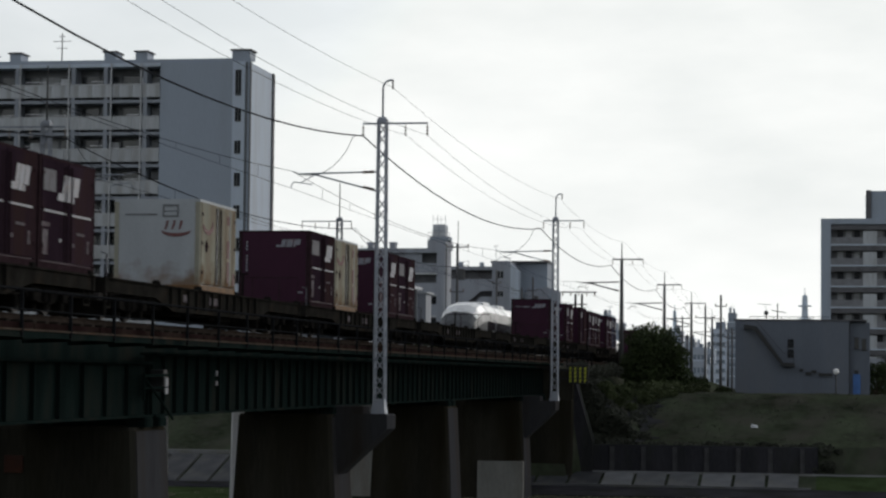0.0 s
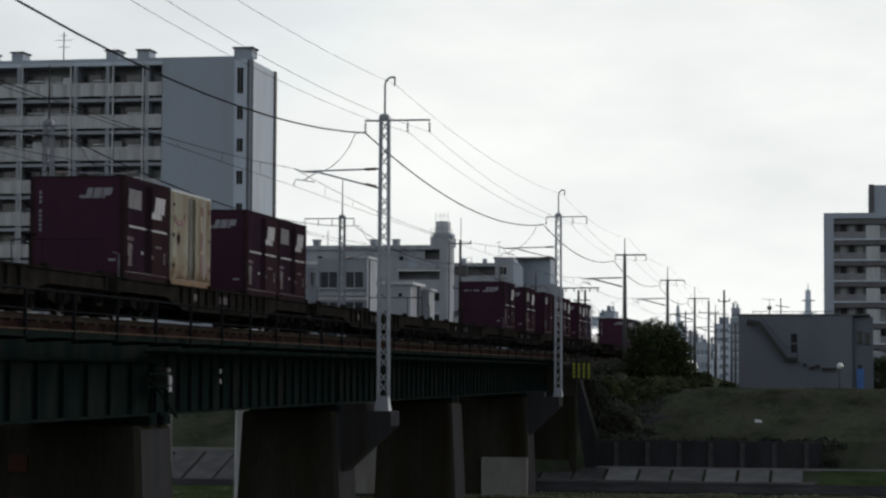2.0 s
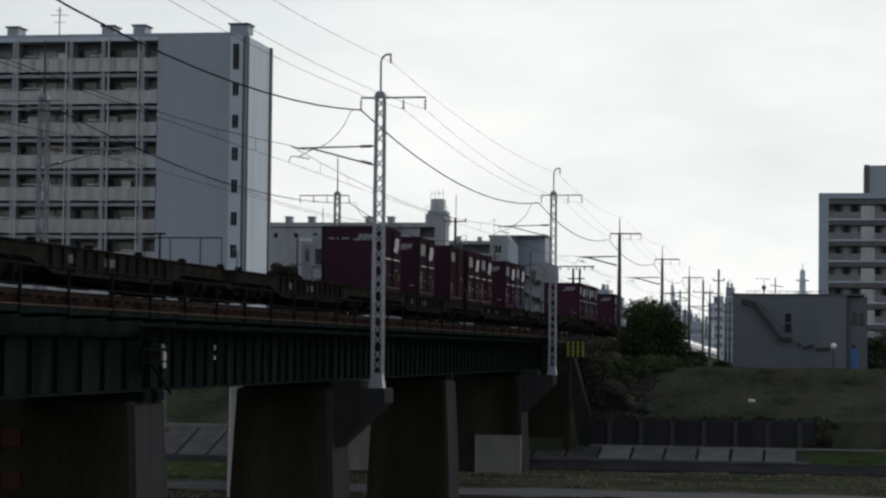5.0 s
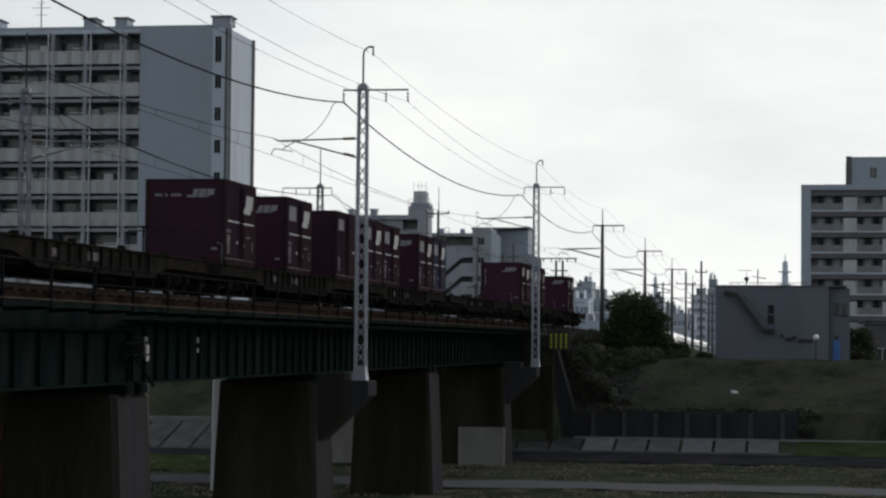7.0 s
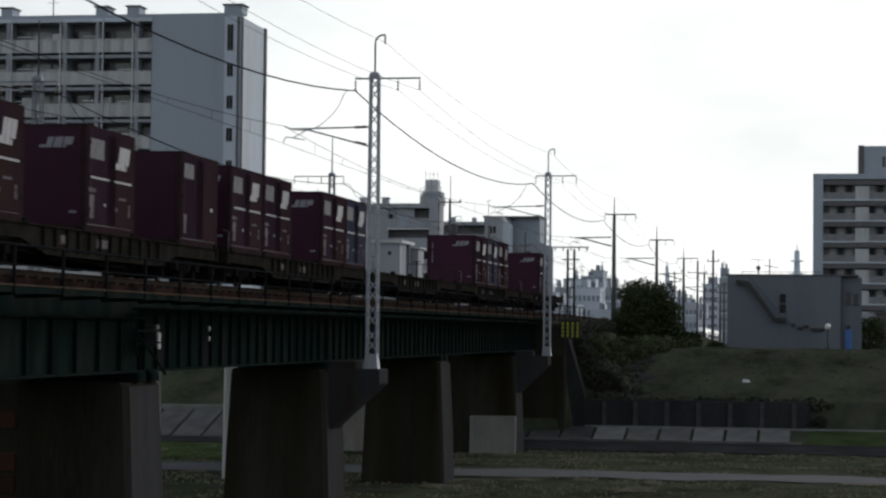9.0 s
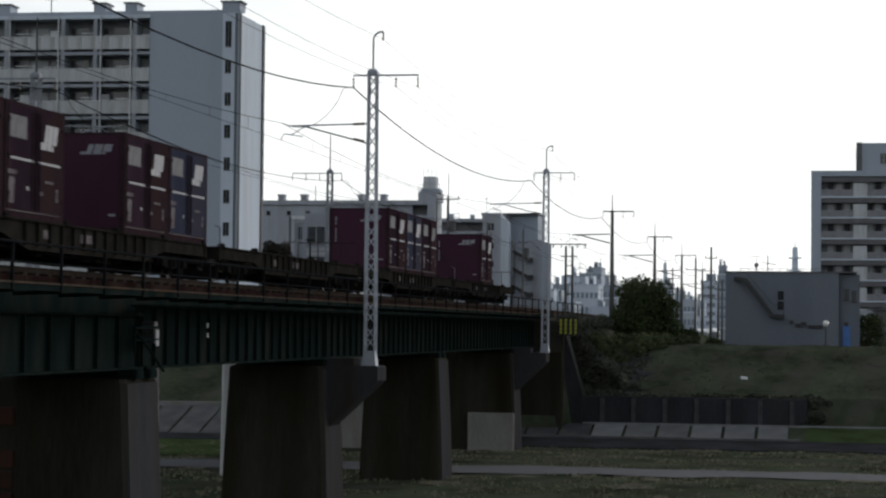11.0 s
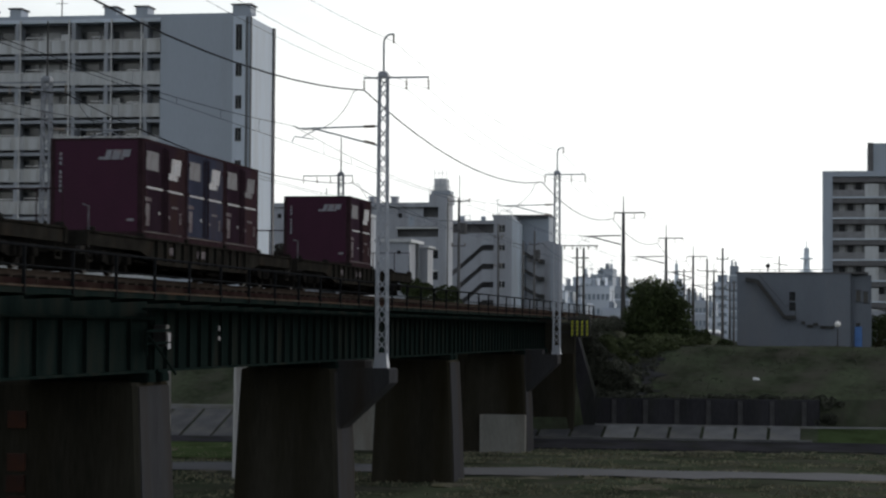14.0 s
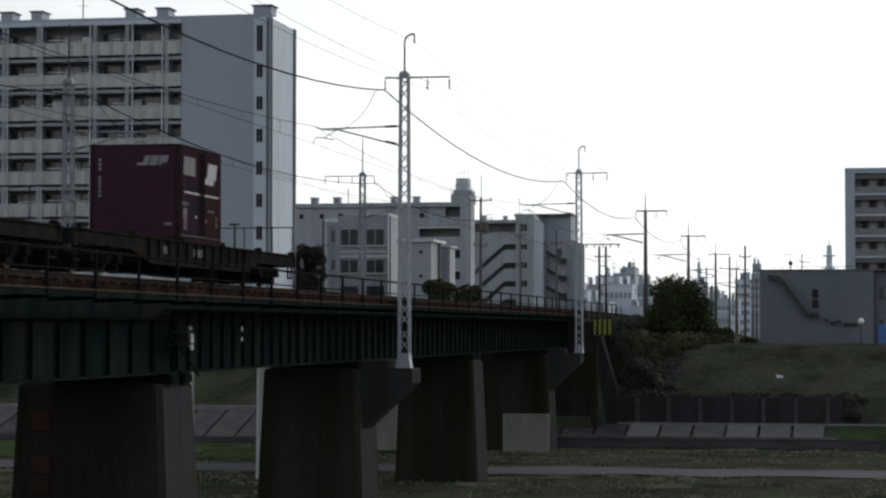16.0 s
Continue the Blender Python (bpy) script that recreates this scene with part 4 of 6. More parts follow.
def five_storey():
    """Five-storey block with recessed balconies and a stair tower under a water tank."""
    h = thing("apartment_building", "pale five-storey apartment block with a roof tank tower", "apartment building")
    x0, xw, xt, x1, y0, y1, zt = -60.0, -35.38, -30.12, -29.12, 270.0, 274.5, 14.58
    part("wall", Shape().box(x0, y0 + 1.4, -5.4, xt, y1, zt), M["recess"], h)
    part("parapet", Shape().box(x0, y0 - 0.25, 14.02, xt, y0 + 1.5, zt), M["wall_dull"], h)
    part("front_wall", Shape().box(x0, y0, -5.4, xw, y0 + 0.2, 13.94), M["wall_dull"], h)
    part("string_course", Shape().box(-47.54, y0 - 0.2, 12.17, -44.98, y0, 12.6), M["wall_white"], h)
    for xa, xb_ in ((-50.85, -50.34), (-48.2, -47.69), (-45.78, -45.2), (-35.23, -34.8)):
        part("window", Shape().box(xa, y0 - 0.06, 12.67, xb_, y0 - 0.01, 13.23), M["glass_dark"], h)
    tw = part("tower", Shape().box(xt, y0 - 0.3, -5.4, x1, 274.57, 14.65), M["wall_dull"], h, "pale stair tower")
    part("drain_pipe", Shape().tube([(x1 + 0.1, y0 + 0.3, -5), (x1 + 0.1, y0 + 0.3, 14.65)], 0.08, 6), M["pipe"], tw)
    part("tower_top", Shape().box(-31.34, y0 - 0.2, zt - 0.05, -28.98, y0 + 5, 15.64), M["wall_dull"], h)
    part("tank_base", Shape().box(-31.13, y0 + 0.2, 15.64, -28.76, y0 + 3, 16.07), M["wall_grey"], h)
    tk = part("water_tank", Shape().chbox(-30.84, y0 + 0.5, 16.07, -29.19, y0 + 2.4, 17.63, 0.1), M["wall_white"], h, "grey panel water tank")
    part("tank_rib", Shape().box(-30.84, y0 + 0.42, 16.78, -29.19, y0 + 0.5, 16.85).box(-30.05, y0 + 0.42, 16.07, -29.98, y0 + 0.5, 17.63), M["wall_grey"], tk)
    for i in range(6):
        x = -31.34 + (-28.62 - -31.34) * i / 5
        part("railing_post", Shape().bar((x, y0 + 0.1, 15.64), (x, y0 + 0.1, 16.57), 0.05), M["winframe"], h)
    for z in (16.14, 16.57):
        part("railing", Shape().bar((-31.34, y0 + 0.1, z), (-28.62, y0 + 0.1, z), 0.05), M["winframe"], h)
    for x in (-30.77, -30.2, -29.76, -29.19):
        part("cage_post", Shape().bar((x, y0 + 0.5, 17.63), (x, y0 + 0.5, 18.77), 0.05), M["winframe"], h)
    part("cage_rail", Shape().bar((-30.77, y0 + 0.5, 18.27), (-29.19, y0 + 0.5, 18.27), 0.04), M["winframe"], h)
    # balcony bay beside the tower
    for za, zb in ((11.61, 12.74), (8.77, 10.26), (6.09, 7.57), (3.4, 4.88)):
        part("parapet_panel", Shape().box(xw, y0, za, xt, y0 + 0.12, zb), M["wall_dull"], h)
    for z in (11.32, 8.63, 5.95):
        part("slab", Shape().box(xw - 0.1, y0 - 0.12, z, xt, y0 + 1.4, z + 0.22), M["wall_white"], h)
    part("bay_wall", Shape().box(xw, y0 + 0.3, 12.6, -32.13, y0 + 0.5, 14.02), M["wall_dull"], h)
    part("partition", Shape().box(-33.94, y0 - 0.03, 11.61, -33.29, y0 + 0.3, 12.74), M["wall_grey"], h)
    part("side_wall", Shape().box(-33.21, y0 + 0.5, -5.4, -31.27, y0 + 1.5, 10.19), M["wall_dull"], h)
    for za, zb in ((7.64, 8.49), (4.96, 5.87)):
        part("window", Shape().box(-31.2, y0 - 0.06, za, -30.2, y0 - 0.01, zb), M["glass_dark"], h)
    for xa, xb_ in ((-49.75, -48.79), (-46.81, -45.85), (-39.36, -38.49), (-36.53, -35.59)):
        v = part("roof_vent", Shape().chbox(xa + 0.1, y0 + 1, zt, xb_ - 0.1, y0 + 2.4, 15.29, 0.05), M["wall_dull"], h)
        part("cap", Shape().box(xa, y0 + 0.9, 15.29, xb_, y0 + 2.5, 15.43), M["wall_grey"], v)
    part("roof_aerial", Shape().tube([(-44.98, y0 + 2, zt), (-44.98, y0 + 2, 16.57)], 0.05, 5).tube([(-27.83, y0 + 2, 14.09), (-27.83, y0 + 2, 18.13)], 0.05, 5), M["dark_steel"], h)
    return h


five_storey()


def stair_block():
    """Five-storey block whose open stairs climb behind slanting parapets, with a taller block behind."""
    h = thing("apartment_building", "grey apartment block with slanted open stair parapets", "apartment building")
    y0, xa, xs, xe, zt = 310.0, -35.57, -29.26, -26.65, 14.33
    # dark slab colour stands for the shade behind the stairs
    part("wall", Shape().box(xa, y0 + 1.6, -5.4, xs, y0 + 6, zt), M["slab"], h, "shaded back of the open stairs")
    part("parapet", Shape().box(xa, y0, 13.84, xs, y0 + 1.7, zt), M["wall_dull"], h)
    part("stair_tower", Shape().box(xs, y0 - 0.2, -5.4, xe, y0 + 5, 15.14), M["wall_dull"], h)
    # lit flank of the tower, in the paler wall colour
    part("tower_side", Shape().rings([[(xe - 0.02, y0, -5.4), (xe + 0.9, y0 + 1.2, -5.4), (xe + 0.9, y0 + 1.2, 13.84), (xe - 0.02, y0, 14.73)], [(xe - 0.02, y0 + 4, -5.4), (xe + 0.9, y0 + 4, -5.4), (xe + 0.9, y0 + 4, 13.84), (xe - 0.02, y0 + 4, 14.73)]]), M["wall_light"], h)
    # the flights: pale parapets with dark open bands between them
    bands = ((10.83, 10.02), (8.15, 7.34), (5.55, 4.74), (2.96, 2.15))
    drop = 10.02 - 7.58
    part("stair_head", Shape().rings([[(x, y, z) for x, z in ((xa, 12.54), (xs, 12.54), (xs, bands[0][0]), (-30.89, bands[0][0]), (-33.76, bands[0][0] - drop), (xa, bands[0][0] - drop * 1.6))] for y in (y0, y0 + 0.2)]), M["wall_dull"], h)
    for (ta, ba), (tb, bb) in zip(bands, bands[1:]):
        part("stair_parapet", Shape().rings([[(x, y, z) for x, z in ((xa, ba - drop * 1.6), (-33.76, ba - drop), (-30.89, ba), (xs, ba), (xs, tb), (-30.89, tb), (-33.76, tb - drop), (xa, tb - drop * 1.6))] for y in (y0, y0 + 0.2)]), M["wall_dull"], h)
        part("landing", Shape().box(-30.89, y0 + 0.2, ba - 0.2, xs, y0 + 1.5, ba - 0.05), M["wall_grey"], h)
    for za, zb in ((12.62, 13.68), (10.02, 10.83), (7.42, 8.23), (4.74, 5.63)):
        window_unit(h, -28.53, -27.63, za, zb, y0 - 0.2)
    # taller block behind, with its outside stair
    part("rear_wall", Shape().box(-26.41, y0 + 6, -5.4, -22.11, y0 + 14, 15.14), M["wall_grey"], h)
    part("front_head", Shape().box(-30.16, y0 + 5, 14.0, -26.25, y0 + 12, 15.22), M["wall_dull"], h)
    part("roof_slab", Shape().box(-30.24, y0 + 4.6, 15.14, -22.03, y0 + 14.2, 15.38), M["roofdark"], h)
    part("low_wall", Shape().rings([[(-25.27, y, -5.4), (-20.09, y, -5.4), (-20.09, y, 10.99), (-22.11, y, 11.64), (-25.27, y, 10.91)] for y in (y0 + 5.0, y0 + 5.9)]), M["wall_dull"], h)
    for xx in (-21.54, -20.9):
        part("rib", Shape().box(xx - 0.08, y0 + 4.9, -5.4, xx + 0.08, y0 + 5.02, 10.59), M["wall_grey"], h)
    for za, zb in ((7.42, 6.04), (4.9, 3.52), (9.94, 8.56)):
        part("stair_flight", Shape().bar((-25.68, y0 + 4.0, za), (-23.16, y0 + 4.0, zb), 0.4, 0.5), M["dark_steel"], h)
        part("landing", Shape().box(-23.32, y0 + 3.6, zb - 0.3, -22.6, y0 + 5, zb + 0.35), M["dark_steel"], h)
    for px0, px1, zz in ((-34.42, -33.76, 15.06), (-31.3, -30.73, 14.98)):
        part("roof_vent", Shape().chbox(px0, y0 + 1, zt, px1, y0 + 2, zz, 0.05), M["wall_grey"], h)
    part("roof_frame", Shape().bar((-33.68, y0 + 1, zt), (-33.68, y0 + 1, 15.14), 0.07).bar((-32.86, y0 + 1, zt), (-32.86, y0 + 1, 15.14), 0.07).bar((-33.68, y0 + 1, 15.14), (-32.86, y0 + 1, 15.14), 0.07), M["winframe"], h)
    part("roof_aerial", Shape().tube([(-29.5, y0 + 5, 15.22), (-29.5, y0 + 5, 17.75)], 0.04, 5).bar((-29.91, y0 + 5, 17.42), (-29.1, y0 + 5, 17.66), 0.05), M["winframe"], h)
    return h


stair_block()


def right_tower():
    """Tall block far behind the shed."""
    h = thing("apartment_building", "tall grey apartment tower with recessed balconies", "apartment building")
    x0, x1, y0, y1, zt, st = 16.7, 44.0, 380.0, 392.0, 25.7, 3.56
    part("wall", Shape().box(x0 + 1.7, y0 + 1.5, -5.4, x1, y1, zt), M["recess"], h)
    part("end_wall", Shape().box(x0, y0 - 0.1, -5.4, x0 + 1.7, y1, zt + 0.1), M["wall_grey"], h)
    part("roof_parapet", Shape().box(x0, y0 - 0.15, zt - 0.5, x1, y0 + 1.5, zt + 0.45), M["wall_grey"], h)
    part("penthouse", Shape().box(24.4, y0 + 0.5, zt, x1, y1, zt + 5.2), M["wall_grey"], h)
    part("penthouse_pier", Shape().box(24.3, y0 + 0.3, zt, 25.2, y0 + 1.0, zt + 5.3), M["slab"], h)
    window_unit(h, 28.3, 29.4, zt + 1.6, zt + 3.4, y0 + 0.5)
    for i in range(9):
        z = zt - 0.15 - st * (i + 1)
        part("slab", Shape().box(x0 + 1.7, y0, z - 0.45, x1, y0 + 1.5, z - 0.2), M["wall_light"], h)
        part("parapet_panel", Shape().box(x0 + 1.7, y0 + 0.02, z - 0.2, x1, y0 + 0.14, z + 0.95), M["smoked"], h, "grey glazed balcony front")
        # dark strip drawn for the shade under the slab above
        part("eaves", Shape().box(x0 + 1.7, y0 + 0.12, z + 2.25, x1, y0 + 0.5, z + 3.08), M["slab"], h)
        for j in range(4):
            xx = x0 + 7.1 + 6.6 * j
            part("light_panel", Shape().box(xx, y0 - 0.02, z - 0.2, xx + 2.3, y0 + 0.3, z + 2.0), M["balcony"], h)
            for k in range(3):
                part("window", Shape().box(xx - 4.3 + 1.4 * k, y0 + 1.4, z, xx - 3.3 + 1.4 * k, y0 + 1.48, z + 2.2), M["pane_light"] if (i * 3 + k + j) % 2 else M["glass_dark"], h)
    return h


right_tower()


def pump_shed():
    """Flat-roofed grey service building on the levee with an outside stair."""
    h = thing("service_building", "flat-roofed grey rendered service building on the levee", "building")
    x0, xc, x1, y0, y1, zb, zt = 11.75, 19.6, 21.0, 155.0, 163.0, -4.9, 2.78
    part("wall", Shape().chbox(x0, y0, zb, xc, y1, zt, 0.03), M["shed"], h)
    part("side_wall", Shape().chbox(xc, y0 + 0.5, zb, x1, y1, zt - 0.08, 0.03), M["shed"], h)
    part("roof_edge", Shape().box(x0 - 0.08, y0 - 0.08, zt, x1 - 0.2, y1 + 0.08, zt + 0.10), M["roofdark"], h)
    part("wall_joint", Shape().box(xc - 0.03, y0 - 0.02, zb, xc + 0.02, y0 + 0.02, zt), M["dark_steel"], h)
    for za, zb_ in ((0.9, 1.5), (0.2, 0.78)):
        w_ = part("window", Shape().box(15.36, y0 - 0.03, za, 15.78, y0 + 0.02, zb_), M["glass_dark"], h)
        part("frame", Shape().bar((15.34, y0 - 0.04, za), (15.80, y0 - 0.04, za), 0.05), M["dark_steel"], w_)
    for xa, xb_, za, zb_ in ((19.95, 20.25, 0.9, 1.6), (20.45, 20.75, 0.8, 1.5), (19.95, 20.2, -1.2, -0.7)):
        window_unit(h, xa, xb_, za, zb_, y0 + (0.5 if xa > 19.6 else 0), fm="dark_steel")
    part("door", Shape().box(19.85, y0 + 0.4, -2.6, 20.35, y0 + 0.47, -0.9), M["blue_door"], h, "blue painted steel door")
    # outside stair
    st = part("stair", Shape().rings([[(x, y, z) for x, z in ((12.35, 2.25), (13.1, 2.05), (15.0, -0.40), (15.85, -0.40), (15.85, -0.15), (15.1, -0.15), (13.25, 2.35), (12.35, 2.5))] for y in (y0 - 0.75, y0 - 0.65)]), M["dark_steel"], h, "dark steel outside stair")
    part("tread", Shape().box(12.35, y0 - 0.7, 2.2, 13.1, y0, 2.28).box(15.0, y0 - 0.7, -0.38, 15.85, y0, -0.3), M["dark_steel"], st)
    for i in range(9):
        part("tread", Shape().box(13.15 + 0.21 * i, y0 - 0.7, 1.9 - 0.27 * i, 13.4 + 0.21 * i, y0, 1.95 - 0.27 * i), M["dark_steel"], st)
    part("railing", Shape().bar((15.8, y0 - 0.7, -0.3), (15.8, y0 - 0.7, 0.65), 0.04).bar((15.1, y0 - 0.7, 0.5), (15.8, y0 - 0.7, 0.5), 0.04).bar((13.2, y0 - 0.7, 2.75), (15.1, y0 - 0.7, 0.5), 0.03), M["dark_steel"], st)
    for x, z, w in ((16.2, -0.75, 0.25), (16.6, -0.98, 0.4), (17.0, -0.85, 0.35), (17.5, -1.05, 0.95)):
        part("vent_hood", Shape().chbox(x, y0 - 0.18, z, x + w, y0, z + 0.2, 0.02), M["dark_steel"], h)
    part("patch", Shape().box(13.3, y0 - 0.015, zb, 14.2, y0 + 0.02, 0.2), M["shed"], h)
    # things on the roof
    s = Shape().tube([(14.6, y0 + 3, zt), (14.6, y0 + 3, zt + 1.3)], 0.04, 6).bar((14.2, y0 + 3, zt + 0.8), (15.2, y0 + 3, zt + 0.65), 0.05)
    part("roof_aerial", s, M["dark_steel"], h)
    s = Shape().tube([(13.8, y0 + 3, zt), (13.8, y0 + 3, zt + 0.6)], 0.04, 6)
    s.rings([[(13.8 + 0.16 * math.cos(a) * c, y0 + 3 + 0.16 * math.sin(a) * c, zt + 0.62 + 0.17 * d) for a in [k * math.pi / 4 for k in range(8)]] for c, d in ((0.4, -0.95), (1, -0.4), (1, 0.4), (0.4, 0.95))])
    part("roof_aerial", s, M["dark_steel"], h)
    part("roof_aerial", Shape().bar((13.2, y0 + 3, zt + 1.25), (14.2, y0 + 3, zt + 1.2), 0.03).bar((13.8, y0 + 3, zt + 0.7), (13.8, y0 + 3, zt + 1.25), 0.025), M["dark_steel"], h)
    s = Shape()
    for i in range(10):
        s.bar((12.7 + 0.55 * i, y0 + 2, zt), (12.7 + 0.55 * i, y0 + 2, zt + 0.32), 0.03)
    s.bar((12.6, y0 + 2, zt + 0.33), (18.2, y0 + 2, zt + 0.33), 0.035)
    part("roof_railing", s, M["dark_steel"], h)
    return h


pump_shed()


def brown_outbuilding():
    """Low building behind the bush, beside the service building."""
    h = thing("outbuilding", "low brown-grey outbuilding behind a dark bush", "building")
    part("wall", Shape().chbox(22.39, 172.0, -5.2, 34.39, 178.0, 0.37, 0.04), M["brown_wall"], h)
    part("pale_wall", Shape().box(20.94, 172.3, -5.2, 22.39, 173.0, 0.36), M["wall_dull"], h, "pale rendered wall")
    part("roof", Shape().box(22.240000000000002, 171.8, 0.37, 34.49, 178.1, 0.52), M["roofdark"], h)
    window_unit(h, 23.39, 24.09, -2.4, -1.5, 172.0)


brown_outbuilding()


def globe_lamp(x, y):
    z = ground_z(x, y)
    t = thing("street_lamp", "globe lamp on a thin dark post on the levee", "street lamp")
    part("post", Shape().tube([(x, y, z - 0.1), (x, y, -0.95)], 0.05, 8, 0.035), M["dark_steel"], t)
    n = 12
    part("globe", Shape().rings([[(x + 0.20 * math.sin(b) * math.cos(k * 2 * math.pi / n), y + 0.20 * math.sin(b) * math.sin(k * 2 * math.pi / n), -0.76 - 0.20 * math.cos(b)) for k in range(n)] for b in (0.15, 0.6, 1.1, 1.57, 2.1, 2.6, 3.0)]), M["globe"], t, smooth=True)


globe_lamp(18.66, 146.0)


def utility_pole(x, y, z1, arms, tr=False):
    t = thing("utility_pole", "dark concrete utility pole with crossarms", "utility pole", group="utility poles")
    part("pole", Shape().tube([(x, y, -5.2), (x, y, z1)], 0.17, 8, 0.11), M["mast_far"], t, smooth=True)
    for z, w in arms:
        part("crossarm", Shape().bar((x - w, y - 0.15, z), (x + w, y - 0.15, z), 0.1), M["mast_far"], t)
        for k in (-0.95, 0.95):
            part("insulator", Shape().tube([(x + w * k, y - 0.15, z), (x + w * k, y - 0.15, z + 0.28)], 0.06, 6), M["insul"], t)
    if tr:
        part("transformer", Shape().tube([(x + 0.4, y, z1 - 3.2), (x + 0.4, y, z1 - 2.2)], 0.28, 10), M["mast_far"], t)


utility_pole(-13.97, 190.0, 10.28, ((9.98, 1.0), (6.05, 0.6)), True)
utility_pole(-28.19, 190.0, 8.44, ((6.14, 0.5),))
utility_pole(-19.53, 250.0, 10.91, ((9.34, 0.5), (6.07, 0.4)))
utility_pole(-16.64, 250.0, 8.88, ())
utility_pole(-15.34, 250.0, 10.13, ((8.55, 0.55), (6.59, 0.6)), True)
utility_pole(3.26, 270.0, 7.57, ((6.09, 1.2),))
utility_pole(5.11, 270.0, 6.09, ())
utility_pole(2.5, 300.0, 4.25, ())
utility_pole(-3.5, 330.0, 8.0, ((7.6, 1.0), (6.4, 1.0)))
utility_pole(1.2, 268.0, 4.0, ((3.7, 0.8),))
utility_pole(6.8, 236.0, 7.6, ((6.4, 0.6),))
utility_pole(5.2, 300.0, 5.6, ((5.2, 0.9), (4.2, 0.9)))
utility_pole(9.6, 310.0, 4.2, ((3.9, 0.7),))
utility_pole(12.0, 260.0, 4.6, ((4.3, 0.5),))


def gantry(x, y):
    """Twin lattice poles of the far track with two crossbars."""
    t = thing("twin_mast", "dark twin-pole ladder mast with crossbars beside the track", "mast")
    for dx in (-0.35, 0.35):
        s = Shape()
        s.tube([(x + dx, y, -2.5), (x + dx, y, 7.5)], 0.15, 8, 0.12)
        part("pole", s, M["dark_steel"], t)
    for k in range(7):
        part("rung", Shape().bar((x - 0.35, y, 0.4 + k), (x + 0.35, y, 0.4 + k), 0.10), M["dark_steel"], t)
    for z, w in ((7.7, 1.9), (6.4, 0.9)):
        part("crossbar", Shape().bar((x - w, y, z), (x + w, y, z), 0.12), M["dark_steel"], t)
    for k in range(5):
        part("insulator", Shape().tube([(x - 1.7 + 0.85 * k, y, 7.7), (x - 1.7 + 0.85 * k, y, 7.3)], 0.07, 6), M["insul"], t)


gantry(-8.0, 232.0)


def town_block(x, y, w, d, z1, m_, rows, cols):
    h = thing("town_building", "grey building in the distant town, haze in its colours", "building", group="distant town")
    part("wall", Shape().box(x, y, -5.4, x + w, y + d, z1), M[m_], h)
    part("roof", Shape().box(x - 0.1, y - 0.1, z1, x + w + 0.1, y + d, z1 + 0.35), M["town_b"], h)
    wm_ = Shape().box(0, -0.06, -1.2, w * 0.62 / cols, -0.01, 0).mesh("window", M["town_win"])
    for i in range(rows):
        z = z1 - 1.4 - 3.0 * i
        if z < -4:
            break
        for j in range(cols):
            a = x + w * (j + 0.18) / cols
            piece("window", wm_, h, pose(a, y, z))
    r = random.Random(int(abs(x) * 7 + y * 3))
    for _ in range(3):
        a, k, q = x + w * r.uniform(0.05, 0.75), w * r.uniform(0.10, 0.22), r.uniform(0.7, 2.4)
        part("roof_hut", Shape().chbox(a, y + 0.5, z1 + 0.3, a + k, y + 5, z1 + 0.3 + q, 0.08), M[r.choice(("town_a", "town_b", "town_win"))], h)
    for _ in range(2):
        a, q = x + w * r.uniform(0.1, 0.9), r.uniform(1.5, 3.5)
        part("roof_aerial", Shape().bar((a, y + 1, z1 + 0.3), (a, y + 1, z1 + 0.3 + q), 0.10).bar((a - 0.8, y + 1, z1 + 0.1 + q), (a + 0.8, y + 1, z1 + 0.1 + q), 0.08), M["town_win"], h)
    for k in range(1, max(2, int((z1 + 4) / 3))):
        part("ledge", Shape().box(x - 0.05, y - 0.25, z1 - 3.0 * k + 0.1, x + w + 0.05, y, z1 - 3.0 * k + 0.45), M["town_a" if k % 2 else "town_b"], h)
    return h


def bearing_x(deg, y):
    """The x at depth y on a bearing from the river bank, degrees to the left of the track's direction."""
    return EYE[0] - y * math.tan(radians(deg))


